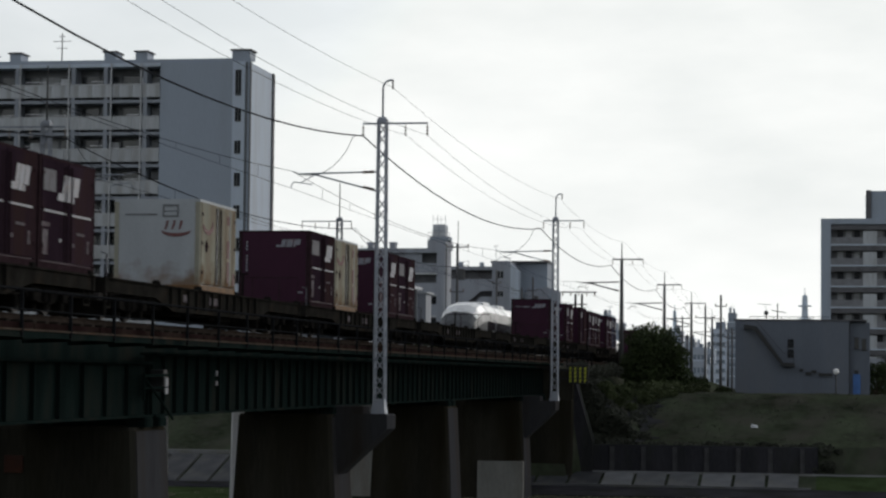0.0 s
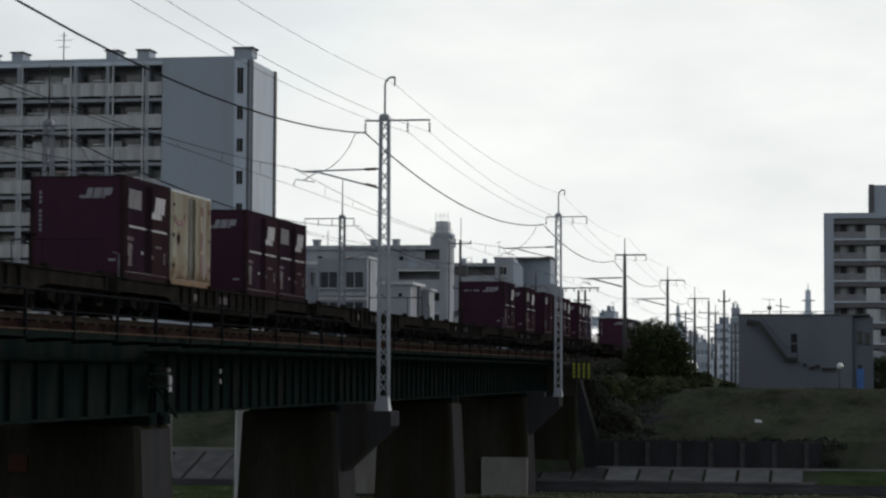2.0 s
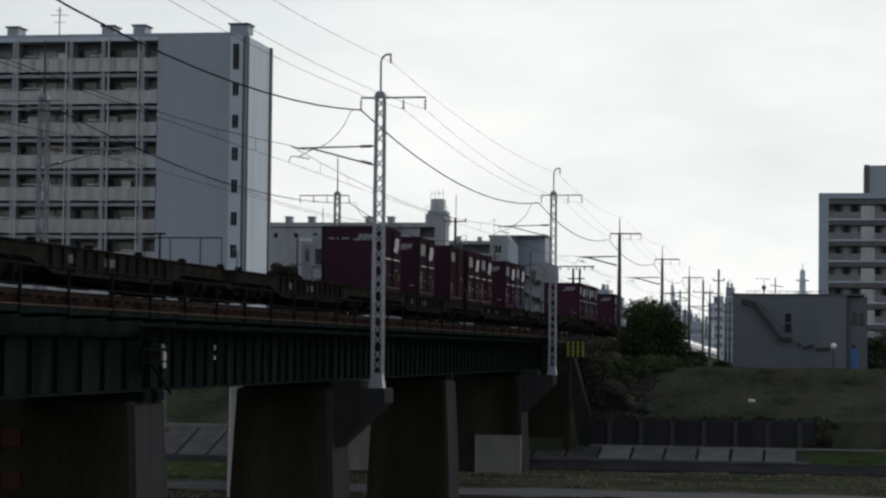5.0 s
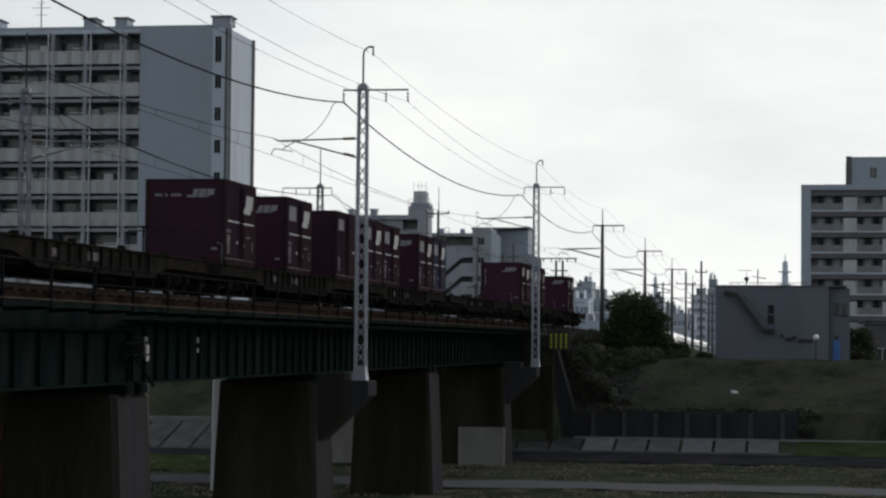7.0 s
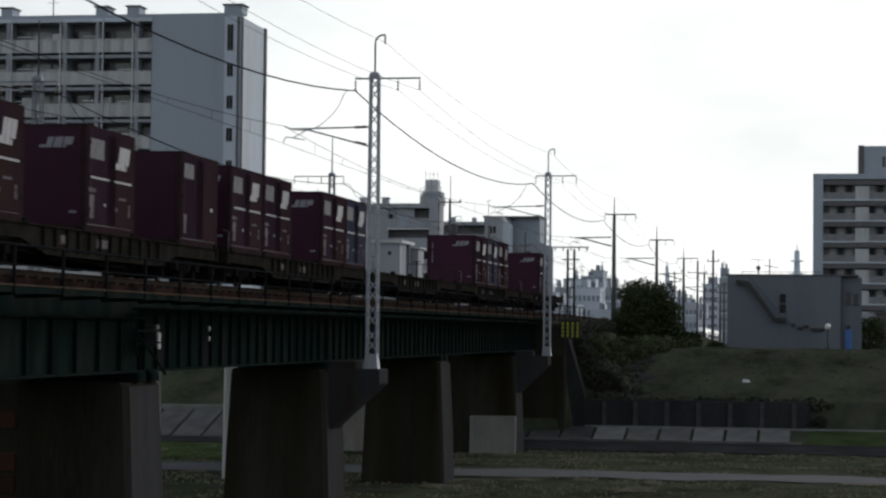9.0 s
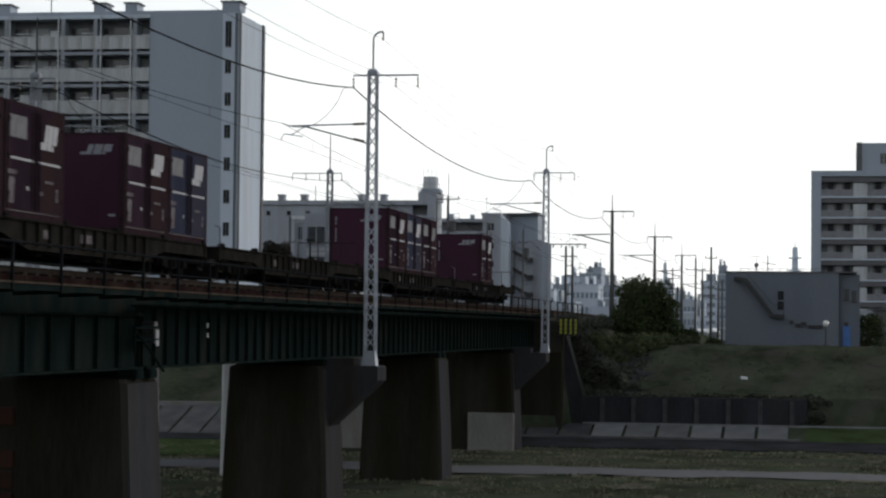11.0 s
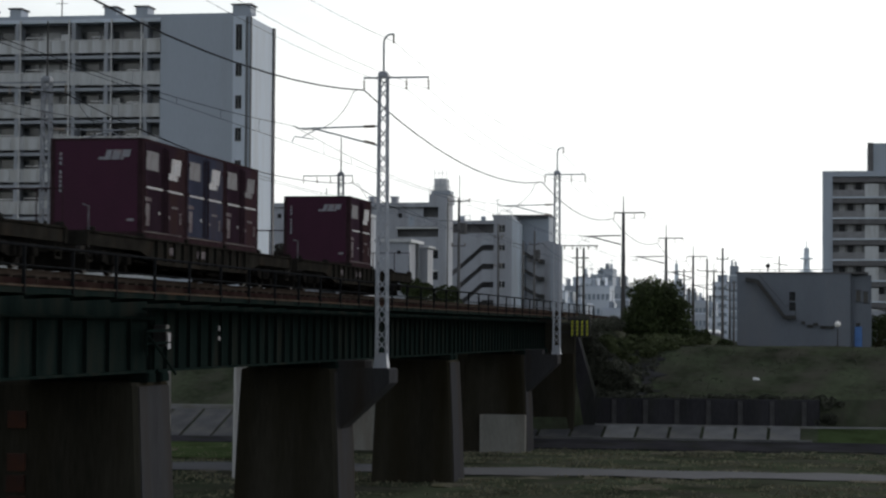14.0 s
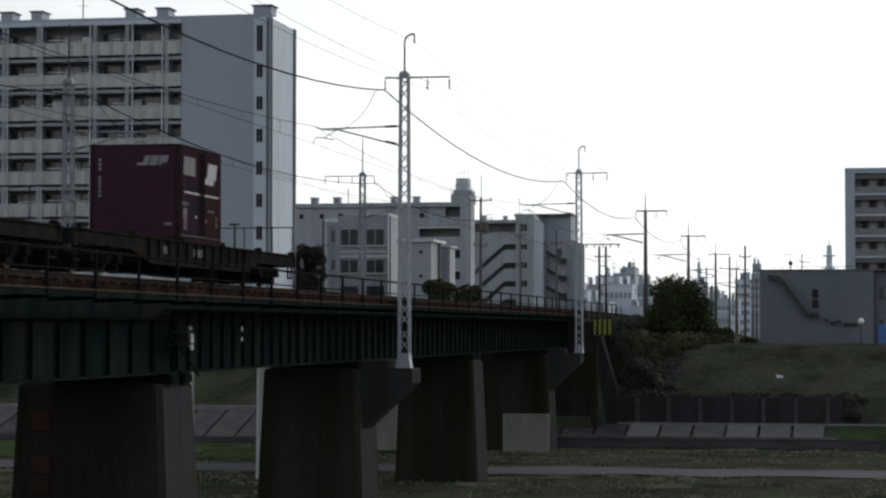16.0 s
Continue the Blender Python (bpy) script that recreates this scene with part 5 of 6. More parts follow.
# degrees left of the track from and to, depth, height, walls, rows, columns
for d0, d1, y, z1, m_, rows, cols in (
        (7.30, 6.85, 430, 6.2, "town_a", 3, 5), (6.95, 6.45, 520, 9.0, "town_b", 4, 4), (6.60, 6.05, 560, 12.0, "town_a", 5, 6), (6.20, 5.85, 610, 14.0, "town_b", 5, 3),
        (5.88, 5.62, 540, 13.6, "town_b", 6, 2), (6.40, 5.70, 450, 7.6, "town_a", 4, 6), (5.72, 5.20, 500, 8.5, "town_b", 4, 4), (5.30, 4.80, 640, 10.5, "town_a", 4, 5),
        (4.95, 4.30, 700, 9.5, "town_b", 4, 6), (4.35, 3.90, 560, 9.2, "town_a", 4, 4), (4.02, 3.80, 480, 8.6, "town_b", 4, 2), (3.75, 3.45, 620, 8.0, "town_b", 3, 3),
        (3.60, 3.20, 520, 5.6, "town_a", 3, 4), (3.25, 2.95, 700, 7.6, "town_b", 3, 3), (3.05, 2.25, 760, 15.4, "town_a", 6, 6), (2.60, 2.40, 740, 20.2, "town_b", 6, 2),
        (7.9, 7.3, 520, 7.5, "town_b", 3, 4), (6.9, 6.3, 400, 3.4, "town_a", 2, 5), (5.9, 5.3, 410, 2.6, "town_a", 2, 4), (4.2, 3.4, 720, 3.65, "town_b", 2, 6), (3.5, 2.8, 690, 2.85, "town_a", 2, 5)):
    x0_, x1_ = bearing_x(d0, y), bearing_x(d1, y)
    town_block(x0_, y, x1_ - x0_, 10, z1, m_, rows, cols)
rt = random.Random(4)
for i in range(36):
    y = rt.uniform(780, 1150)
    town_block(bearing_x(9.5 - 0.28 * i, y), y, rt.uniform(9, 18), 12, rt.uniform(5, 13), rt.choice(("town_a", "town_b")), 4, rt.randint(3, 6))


def radio_tower(x, y, z1, w, rings_):
    t = thing("radio_tower", "distant steel lattice radio tower, paled by haze in its colour", "radio tower", group="radio towers")
    s = Shape()
    for a, b in lattice(s, x, y, -6, z1 - 3, w, w * 0.35, 0.22, 3.0):
        s.bar(a, b, 0.4)
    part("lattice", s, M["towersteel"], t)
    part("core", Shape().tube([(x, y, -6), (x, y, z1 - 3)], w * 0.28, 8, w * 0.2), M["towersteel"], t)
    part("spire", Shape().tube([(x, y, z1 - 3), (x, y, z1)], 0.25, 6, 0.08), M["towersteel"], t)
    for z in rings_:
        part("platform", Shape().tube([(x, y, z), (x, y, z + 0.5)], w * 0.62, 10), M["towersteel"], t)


radio_tower(8.2, 900, 35.5, 4.2, (8, 13, 18, 23, 28))
radio_tower(-51.2, 1000, 32, 2.4, (20,))
radio_tower(-52.0, 900, 22, 1.6, (15,))


# ---- plants ----
def leaf_cloud(centres, n, size, seed):
    """Many small leaf quads round the given clump centres (x, y, z, radius)."""
    r = random.Random(seed)
    s = Shape()
    tot = sum(c[3] ** 2 for c in centres)
    for x, y, z, q in centres:
        for _ in range(int(n * q * q / tot)):
            d = Vector((r.gauss(0, 1), r.gauss(0, 1), r.gauss(0, 1))).normalized() * q * (0.55 + 0.5 * r.random() ** 0.6)
            d.z *= 0.85
            p = Vector((x, y, z)) + d
            a = Vector((r.gauss(0, 1), r.gauss(0, 1), r.gauss(0, 0.6))).normalized()
            b = a.cross(Vector((r.gauss(0, 1), r.gauss(0, 1), r.gauss(0, 1)))).normalized()
            k = size * r.uniform(0.6, 1.3)
            s.add([p - a * k, p - b * k * 0.45, p + a * k, p + b * k * 0.45], [(0, 1, 2, 3)])
    return s


def tree(x, y, h, w, name, label, seed, m_="leaf", n=9000):
    r = random.Random(seed)
    z = ground_z(x, y)
    t = thing(name, label, "tree" if name == "tree" else "bush")
    s = Shape()
    s.tube([(x, y, z - 0.2), (x + 0.1, y, z + h * 0.3), (x - 0.05, y, z + h * 0.6)], 0.16, 8, 0.07)
    part("trunk", s, M["bark"], t)
    cs = []
    for i in range(64):
        a, u = i * 2.39996, r.uniform(0.06, 0.86)
        rad = w / 2 * math.sqrt(max(0.0, 1 - ((u - 0.30) / 0.66) ** 2)) * r.uniform(0.5, 1.0) ** 0.5 * 0.84
        c = (x + rad * math.cos(a), y + rad * math.sin(a), z + h * u, w * r.uniform(0.14, 0.20))
        cs.append(c)
        if i % 3 == 0:
            part("limb", Shape().tube([(x, y, z + h * 0.25), (x + (c[0] - x) * 0.5, y + (c[1] - y) * 0.5, z + h * (0.25 + u) / 2 + 0.1), c[:3]], 0.06, 6, 0.02), M["bark"], t)
    cs.append((x, y, z + h * 0.5, w * 0.36))
    part("crown", leaf_cloud(cs, n, 0.11, seed), M[m_], t)
    return t


tree(6.5, 150.5, 4.75, 4.6, "tree", "dense dark evergreen tree beside the railway embankment", 3, n=24000)
tree(21.6, 158.0, 3.4, 2.6, "bush", "dark leafy bush beside the service building", 5, n=4000)
tree(-28.43, 186.0, 12.4, 3.5, "tree", "dense brown twiggy tree beyond the railway", 12, "twig", 30000)
tree(-29.57, 187.5, 12.0, 3.2, "tree", "dense brown twiggy tree beyond the railway", 13, "twig", 30000)
tree(9.2, 153.5, 1.5, 1.7, "bush", "low dark bush on the levee", 6, n=2500)
tree(10.95, 153.8, 0.8, 1.3, "bush", "small dark bush beside the service building", 7, n=900)
tree(-17.0, 186.0, 8.7, 3.6, "bush", "dark hedge shrubs beyond the railway", 8, n=26000)
tree(-14.7, 187.0, 8.2, 3.4, "bush", "dark hedge shrubs beyond the railway", 9, n=24000)


def weeds(name, label, pts, n, size, seed, m_):
    single(name, leaf_cloud(pts, n, size, seed), M[m_], label, "weeds", "stuff")


rw = random.Random(11)
weeds("embankment_weeds", "tall weeds along the edge of the ballast", [(rw.uniform(2.9, 4.2), 130.6 + 1.15 * k, track_z(130 + k) - 0.95 + rw.uniform(-0.1, 0.15), rw.uniform(0.35, 0.6)) for k in range(34)], 9000, 0.10, 20, "creeper")
weeds("embankment_weeds", "weedy green shrubs on the railway embankment slope", [(3.6 + 0.34 * k + rw.uniform(-0.6, 0.6), 132 + 0.75 * k + rw.uniform(-1, 1), ground_z(3.6 + 0.34 * k, 132 + 0.75 * k) + 0.12, rw.uniform(0.35, 0.6)) for k in range(2, 20)], 16000, 0.12, 21, "leaf_light")
weeds("embankment_weeds", "dark weeds on the bank below the track", [(x_, y_, ground_z(x_, y_) - 0.10, 0.24) for x_, y_ in [(3.4 + rw.uniform(0, 1) ** 1.2 * 4.2, 132.0 + rw.uniform(0, 9.5)) for _ in range(430)]], 36000, 0.12, 22, "creeper")


weeds("embankment_weeds", "dark matted weeds beside the bridge abutment", [(x_, y_, ground_z(x_, y_) - 0.06, 0.24) for x_, y_ in [(3.5 + rw.uniform(0, 3.2), 130.7 + rw.uniform(0, 5.5)) for _ in range(300)]] + [(x_, 132.25 - 0.25 * u_, ground_z(x_, 131.9) + u_ * (ground_z(x_, 133.0) - ground_z(x_, 131.9)) - 0.1, 0.26) for x_, u_ in [(3.5 + rw.uniform(0, 4.0), rw.uniform(0, 1)) for _ in range(220)]], 42000, 0.11, 24, "creeper")
weeds("embankment_weeds", "light green weeds on the slope below the tree", [(x_, y_, ground_z(x_, y_) + rw.uniform(0.05, 0.35), rw.uniform(0.3, 0.55)) for x_, y_ in [(rw.uniform(4.6, 8.6), rw.uniform(139.5, 145.5)) for _ in range(46)]], 26000, 0.11, 26, "leaf_light")
weeds("bank_weeds", "dark weeds hanging over the top of the retaining wall", [(3.6 + 0.16 * k, 130.4 + rw.uniform(-0.1, 0.5), -5.28 + rw.uniform(-0.22, 0.1), rw.uniform(0.12, 0.34)) for k in range(96)] + [(17.3 + rw.uniform(0, 1.6), 129.9 + rw.uniform(0, 0.8), -6.9 + rw.uniform(0, 1.5), rw.uniform(0.15, 0.35)) for _ in range(16)], 9000, 0.09, 23, "creeper")


def grass_tufts(seed, n, x0, x1, y0, y1, hgt, m_, name, label):
    r = random.Random(seed)
    s = Shape()
    for _ in range(n):
        x, y = r.uniform(x0, x1), r.uniform(y0, y1)
        if 99.1 < y < 104.5 or 121.4 < y < 130.6:
            continue
        if noise.noise(Vector((x * 0.25, y * 0.25, 3))) < -0.15:
            continue
        z = ground_z(x, y) - 0.03
        for _ in range(3):
            a = r.uniform(0, 6.28)
            k = hgt * r.uniform(0.4, 1.2)
            dx, dy = math.cos(a) * 0.05, math.sin(a) * 0.05
            lx, ly = r.uniform(-0.12, 0.12), r.uniform(-0.12, 0.12)
            s.add([(x - dx, y - dy, z), (x + dx, y + dy, z), (x + lx, y + ly, z + k)], [(0, 1, 2)])
    single(name, s, M[m_], label, "grass", "stuff")


grass_tufts(31, 16000, -24, 26, 82, 124, 0.13, "dry_grass", "grass_tufts", "rough grass tufts on the river flat")
grass_tufts(32, 3000, 4, 26, 131, 146, 0.07, "creeper", "grass_tufts", "rough grass on the levee slope")
# darker ground sheet on the slope beside the abutment, and the mown strip below the kerb
def sheet(name, x0, x1, y0, y1, lift, m_, label, category, edge=0.0):
    nx, ny = 22, 18
    s = Shape()
    s.add([(x0 + (x1 - x0) * i / nx + (edge * noise.noise(Vector((j * 0.5, 2.0, 0))) if i == nx else 0), y0 + (y1 - y0) * j / ny, ground_z(x0 + (x1 - x0) * i / nx, y0 + (y1 - y0) * j / ny) + lift) for j in range(ny + 1) for i in range(nx + 1)],
          [(j * (nx + 1) + i, j * (nx + 1) + i + 1, (j + 1) * (nx + 1) + i + 1, (j + 1) * (nx + 1) + i) for j in range(ny) for i in range(nx)])
    single(name, s, M[m_], label, category, "structure", smooth=True)


sheet("cinder_slope", 3.9, 7.6, 130.9, 139.0, 0.06, "dark_ground", "dark ground sheet on the slope beside the abutment", "ground", 2.0)
sheet("lawn", -40.0, -9.2, 107.5, 122.8, 0.06, "lawn", "mown green lawn between the path and the bank", "lawn")
sheet("lawn", 17.5, 34.0, 125.6, 129.4, 0.05, "lawn", "mown green lawn strip below the kerb", "lawn")
# scrap of litter on the slope
single("litter", Shape().rings([[(13.78 + a * 0.22, 134.6 + b * 0.2, ground_z(13.78, 134.6) - 0.05) for a, b in ((-1, -1), (1, -1), (1, 1), (-1, 1))], [(13.78 + a * 0.20, 134.65 + b * 0.16, ground_z(13.78, 134.6) + 0.03 + 0.10 * (a < 0)) for a, b in ((-1, -1), (0.7, -1), (1, 1), (-0.6, 1))], [(13.78 + a * 0.12, 134.7 + b * 0.06, ground_z(13.78, 134.6) + 0.10) for a, b in ((-1, -1), (1, -1), (1, 1), (-1, 1))]]), M["wall_white"], "white scrap of litter on the grass slope", "litter")


# ---- the freight train ----
CL, CW, CH, PITCH = 3.715, 1.225, 2.5, 3.785
DECK = 1.0


# blocks of the plain logo shape: from, to along its length, from, to in height
LOGO = ((-0.12, 0.10, 0.0, 0.28), (0.10, 0.30, 0.0, 1.0), (0.34, 0.64, 0.0, 1.0), (0.68, 0.98, 0.26, 1.0), (0.68, 0.80, 0.0, 0.22))


def marks(c, spec):
    """White markings: one part each, a few millimetres proud of the side (x = +w) or the front end (y = 0)."""
    for kind, a0, a1, z0, z1, m_ in spec:
        s = Shape()
        if kind == "side":
            s.box(CW + 0.012, a0, z0, CW + 0.017, a1, z1)
        elif kind == "end":
            s.box(a0, -0.017, z0, a1, -0.012, z1)
        else:
            # plain slanted blocks: a low tail and three blocks
            side = kind == "side_logo"
            w, h = a1 - a0, z1 - z0
            for u0, u1, v0, v1 in LOGO:
                k = 0.30 * h
                quad = [(a0 + w * u0 + k * v0, z0 + h * v0), (a0 + w * u1 + k * v0, z0 + h * v0), (a0 + w * u1 + k * v1, z0 + h * v1), (a0 + w * u0 + k * v1, z0 + h * v1)]
                s.rings([[(q, a, z) if side else (a, q, z) for a, z in quad] for q in ((CW + 0.012, CW + 0.018) if side else (-0.018, -0.012))])
        part("logo" if "logo" in kind else "marking", s, M[m_], c)


def container(style, variant=0):
    """A twelve-foot rail container: base at z = 0, front end at y = 0, doors on its sides."""
    label = {"maroon": "dark maroon steel rail container with white markings", "blue": "blue-grey sided steel rail container with white markings",
             "dull": "dull maroon steel rail container with few markings", "cream": "rust-streaked cream and white rail container"}[style]
    c = thing("freight_container", label, "container", group="containers on the train")
    endm = M["offwhite"] if style == "cream" else M["maroon"]
    sidem = {"maroon": M["maroon_dull"], "blue": M["bluegrey"], "dull": M["maroon_dull"], "cream": M["cream"]}[style]
    part("body", Shape().chbox(-CW + 0.03, 0.03, 0.12, CW - 0.03, CL - 0.03, CH - 0.06, 0.02), endm, c)
    part("roof", Shape().chbox(-CW, 0, CH - 0.07, CW, CL, CH, 0.008), endm if style == "cream" else M["steel_rod"], c)
    part("floor_frame", Shape().chbox(-CW, 0, 0, CW, CL, 0.14, 0.01), M["steel_rod"] if style != "cream" else M["rust"], c)
    post = Shape().chbox(-0.07, -0.07, 0.14, 0.07, 0.07, CH - 0.07, 0.012).mesh("corner_post", M["steel_rod"] if style != "cream" else sidem)
    for x, y in ((-CW + 0.07, 0.07), (CW - 0.07, 0.07), (-CW + 0.07, CL - 0.07), (CW - 0.07, CL - 0.07)):
        piece("corner_post", post, c, pose(x, y, 0))
    # end panel with shallow ribs
    s = Shape()
    part("end_panel", s.box(-CW + 0.14, 0.0, 0.14, CW - 0.14, 0.05, CH - 0.07), endm, c)
    for sx in (1, -1):
        xo = sx * (CW - 0.02)
        for y0, y1 in ((0.16, CL / 2 - 0.03), (CL / 2 + 0.03, CL - 0.16)):
            d = part("door", Shape().box(min(xo, xo + sx * 0.03), y0, 0.18, max(xo, xo + sx * 0.03), y1, CH - 0.074), sidem, c)
            if sx > 0:
                w = y1 - y0
                for k in ((0.86, 0.96) if y0 < 1 else (0.06, 0.12)):
                    part("locking_rod", Shape().tube([(CW + 0.014, y0 + w * k, 0.2), (CW + 0.014, y0 + w * k, CH - 0.15)], 0.018, 6), M["steel_rod"], d)
                for zz in (0.45, 1.25, 2.05):
                    part("hinge", Shape().box(CW + 0.01, y0 + (0.0 if y0 < 1 else w - 0.1), zz, CW + 0.03, y0 + (0.1 if y0 < 1 else w), zz + 0.09), M["steel_rod"], d)
    W_ = "white_paint"
    if style in ("maroon", "blue"):
        # the panel and the logo on the side; some containers lack the panel or have the logo further forward
        if variant not in (1, 3):
            marks(c, [("side", 0.24, 1.25 if variant != 4 else 1.02, 1.72, 2.20, "side_paint")])
        marks(c, [("side_logo", 1.28, 2.45, 1.55, 2.15, W_) if variant == 4 else ("side_logo", 2.20, 3.10, 1.58, 2.15, "side_paint" if variant == 5 else W_)])
        marks(c, [("side", 0.16, 1.70, 1.25, 1.30, W_), ("side", 1.98, 3.4, 1.25, 1.30, W_),
                  ("side", 0.22, 0.55, 0.30, 0.86, "faded"), ("side", 0.16, 0.68, 0.92, 1.02, "faded"), ("side", 1.30, 1.42, 0.62, 0.70, W_), ("side", 2.15, 2.3, 0.55, 0.64, "faded"),
                  ("side", 2.45, 3.0, 0.84, 0.90, "faded"), ("side", 3.15, 3.28, 0.45, 0.75, "faded")])
        marks(c, [("end_logo", 0.14, 0.86, 1.95, 2.20, W_), ("end", 0.82, 1.0, 0.40, 0.46, W_)])
        if variant == 0:
            marks(c, [("end", -0.97, -0.91, 2.06 - 0.115 * k, 2.14 - 0.115 * k, W_) for k in range(9) if k != 3])
        elif variant == 1:
            marks(c, [("end", a, a + 0.065, 1.98, 2.06, W_) for a in (-0.92, -0.84, -0.76, -0.60, -0.42, -0.34, -0.26, -0.18)])
    elif style == "dull":
        marks(c, [("side", 0.3, 1.2, 1.80, 2.2, "side_paint"), ("side", 0.3, 0.55, 0.3, 0.8, "faded"), ("side", 2.9, 3.1, 1.0, 1.1, W_), ("end", -0.95, -0.88, 1.2, 2.1, W_)])
    else:
        # brand swoosh as a plain arc, rust stripes on the doors
        arc = [(0.55 + 0.42 * math.cos(a), 1.62 + 0.16 * math.sin(a)) for a in [math.pi * (1.05 + 0.95 * k / 8) for k in range(9)]]
        arc2 = [(0.55 + 0.42 * math.cos(a), 1.66 + 0.10 * math.sin(a)) for a in [math.pi * (2.0 - 0.95 * k / 8) for k in range(9)]]
        part("logo", Shape().rings([[(x, y, z) for x, z in arc + arc2] for y in (-0.02, -0.012)]), M["red_paint"], c, "faded red swoosh")
        for i in range(3):
            a = 0.22 + 0.2 * i
            part("logo", Shape().rings([[(a, y, 1.66), (a + 0.05, y, 1.66), (a + 0.13, y, 1.90), (a + 0.05, y, 1.90)] for y in (-0.02, -0.012)]), M["red_paint"], c)
        for a, b, z0, z1 in ((0.16, 0.62, 2.0, 2.05), (0.16, 0.62, 2.30, 2.35), (0.16, 0.21, 2.05, 2.30), (0.57, 0.62, 2.05, 2.30), (0.21, 0.57, 2.15, 2.18)):
            part("placard_frame", Shape().box(a, -0.02, z0, b, -0.012, z1), M["pipe"], c)
        part("marking", Shape().box(-0.9, -0.02, 2.05, 0.0, -0.012, 2.10), M["pipe"], c)
        arcy = [(0.75 + 0.55 * math.cos(a), 1.85 + 0.30 * math.sin(a)) for a in [math.pi * (1.1 + 0.95 * k / 8) for k in range(9)]]
        arcy2 = [(0.75 + 0.45 * math.cos(a), 1.9 + 0.22 * math.sin(a)) for a in [math.pi * (2.05 - 0.95 * k / 8) for k in range(9)]]
        part("logo", Shape().rings([[(x, y, z) for y, z in arcy + arcy2] for x in (CW + 0.012, CW + 0.026)]), M["red_paint"], c)
        for k, yy in enumerate((1.66, 1.95, 2.25, 2.55, 2.98, 3.25, 3.45)):
            part("rib", Shape().box(CW + 0.006, yy, 0.2, CW + 0.022, yy + 0.07, CH - 0.14), M["cream"] if k % 4 else M["pipe"], c)
        part("marking", Shape().rings([[(x, 0.62 + dy, 1.22 + dz) for dy, dz in ((-0.16, 0), (0, -0.2), (0.16, 0), (0, 0.2))] for x in (CW + 0.024, CW + 0.028)]), M["steel_rod"], c)
        for y, z0, z1 in ((2.72, 0.3, 0.9), (2.72, 1.0, 1.5), (2.72, 1.95, 2.2), (3.30, 0.25, 0.6)):
            part("marking", Shape().box(CW + 0.012, y, z0, CW + 0.026, y + 0.2, z1), M["red_paint"], c)
    return c


def wagon():
    """A container flat wagon, 19.6 m long: front headstock at y = 0.4, rail tops at z = 0."""
    w = thing("flat_wagon", "grimy brown container flat wagon with skeletal frame", "wagon", group="wagons of the train")
    L0, L1 = 0.45, 19.95
    for sx in (-1, 1):
        x = sx * 1.16
        # side sill, deeper between the bogies
        prof = [(L0, 0.98), (L0, 0.64), (4.4, 0.64), (6.0, 0.33), (14.4, 0.33), (16.0, 0.64), (L1, 0.64), (L1, 0.98)]
        part("side_sill", Shape().rings([[(x + d, y, z) for y, z in prof] for d in (-0.05, 0.05)]), M["wagon"], w)
        part("sill_flange", Shape().box(x - 0.10, L0, 0.95, x + 0.10, L1, 0.995), M["wagon"], w)
        rib = Shape().box(x + sx * 0.05, -0.03, 0.42, x + sx * 0.12, 0.03, 0.95).mesh("rib", M["wagon"])
        for i in range(12):
            piece("rib", rib, w, pose(0, 5.7 + 0.78 * i, 0.0))
    part("centre_sill", Shape().rings([[(x, yy, z) for yy, z in ((L0, 0.92), (L0, 0.5), (4.9, 0.5), (6.4, 0.26), (14.0, 0.26), (15.5, 0.5), (L1, 0.5), (L1, 0.92))] for x in (-0.28, 0.28)]), M["wagon"], w)
    for yy, dz in ((5.9, 0.30), (7.1, 0.22), (8.3, 0.26), (10.4, 0.2), (12.9, 0.24), (13.9, 0.32)):
        part("brake_gear", Shape().chbox(-0.9, yy, dz, 0.95, yy + 0.5, dz + 0.3, 0.05), M["bogie"], w)
    part("brake_pipe", Shape().tube([(0.98, 4.6, 0.40), (0.98, 9.0, 0.27), (0.98, 15.8, 0.40)], 0.035, 6), M["bogie"], w)
    cm = Shape().box(-1.1, -0.08, 0.70, 1.1, 0.08, 0.96).mesh("cross_member", M["wagon"])
    for i in range(11):
        piece("cross_member", cm, w, pose(0, 1.2 + 1.79 * i, 0))
    lk = Shape().chbox(-0.09, -0.12, 0.96, 0.09, 0.12, 1.09, 0.03).mesh("container_lock", M["bogie"])
    for i in range(6):
        for sx in (-1, 1):
            piece("container_lock", lk, w, pose(sx * 1.20, 0.72 + PITCH * i, 0))
    for y, d in ((L0, -1), (L1, 1)):
        part("headstock", Shape().chbox(-1.25, y - 0.09, 0.62, 1.25, y + 0.09, 0.99, 0.02), M["wagon"], w)
        part("coupler", Shape().chbox(-0.14, min(y, y + 0.42 * d), 0.74, 0.14, max(y, y + 0.42 * d), 1.0, 0.03).tube([(0.3, y + 0.1 * d, 0.7), (0.34, y + 0.3 * d, 0.45), (0.1, y + 0.42 * d, 0.5)], 0.03, 6), M["bogie"], w)
        part("step", Shape().bar((1.15, y - 0.1 * d, 0.62), (1.15, y - 0.1 * d, 0.25), 0.04).bar((1.15, y - 0.5 * d, 0.62), (1.15, y - 0.5 * d, 0.25), 0.04).bar((1.15, y - 0.1 * d, 0.28), (1.15, y - 0.5 * d, 0.28), 0.05), M["wagon"], w)
    # end platform rail and brake wheel
    y = L1
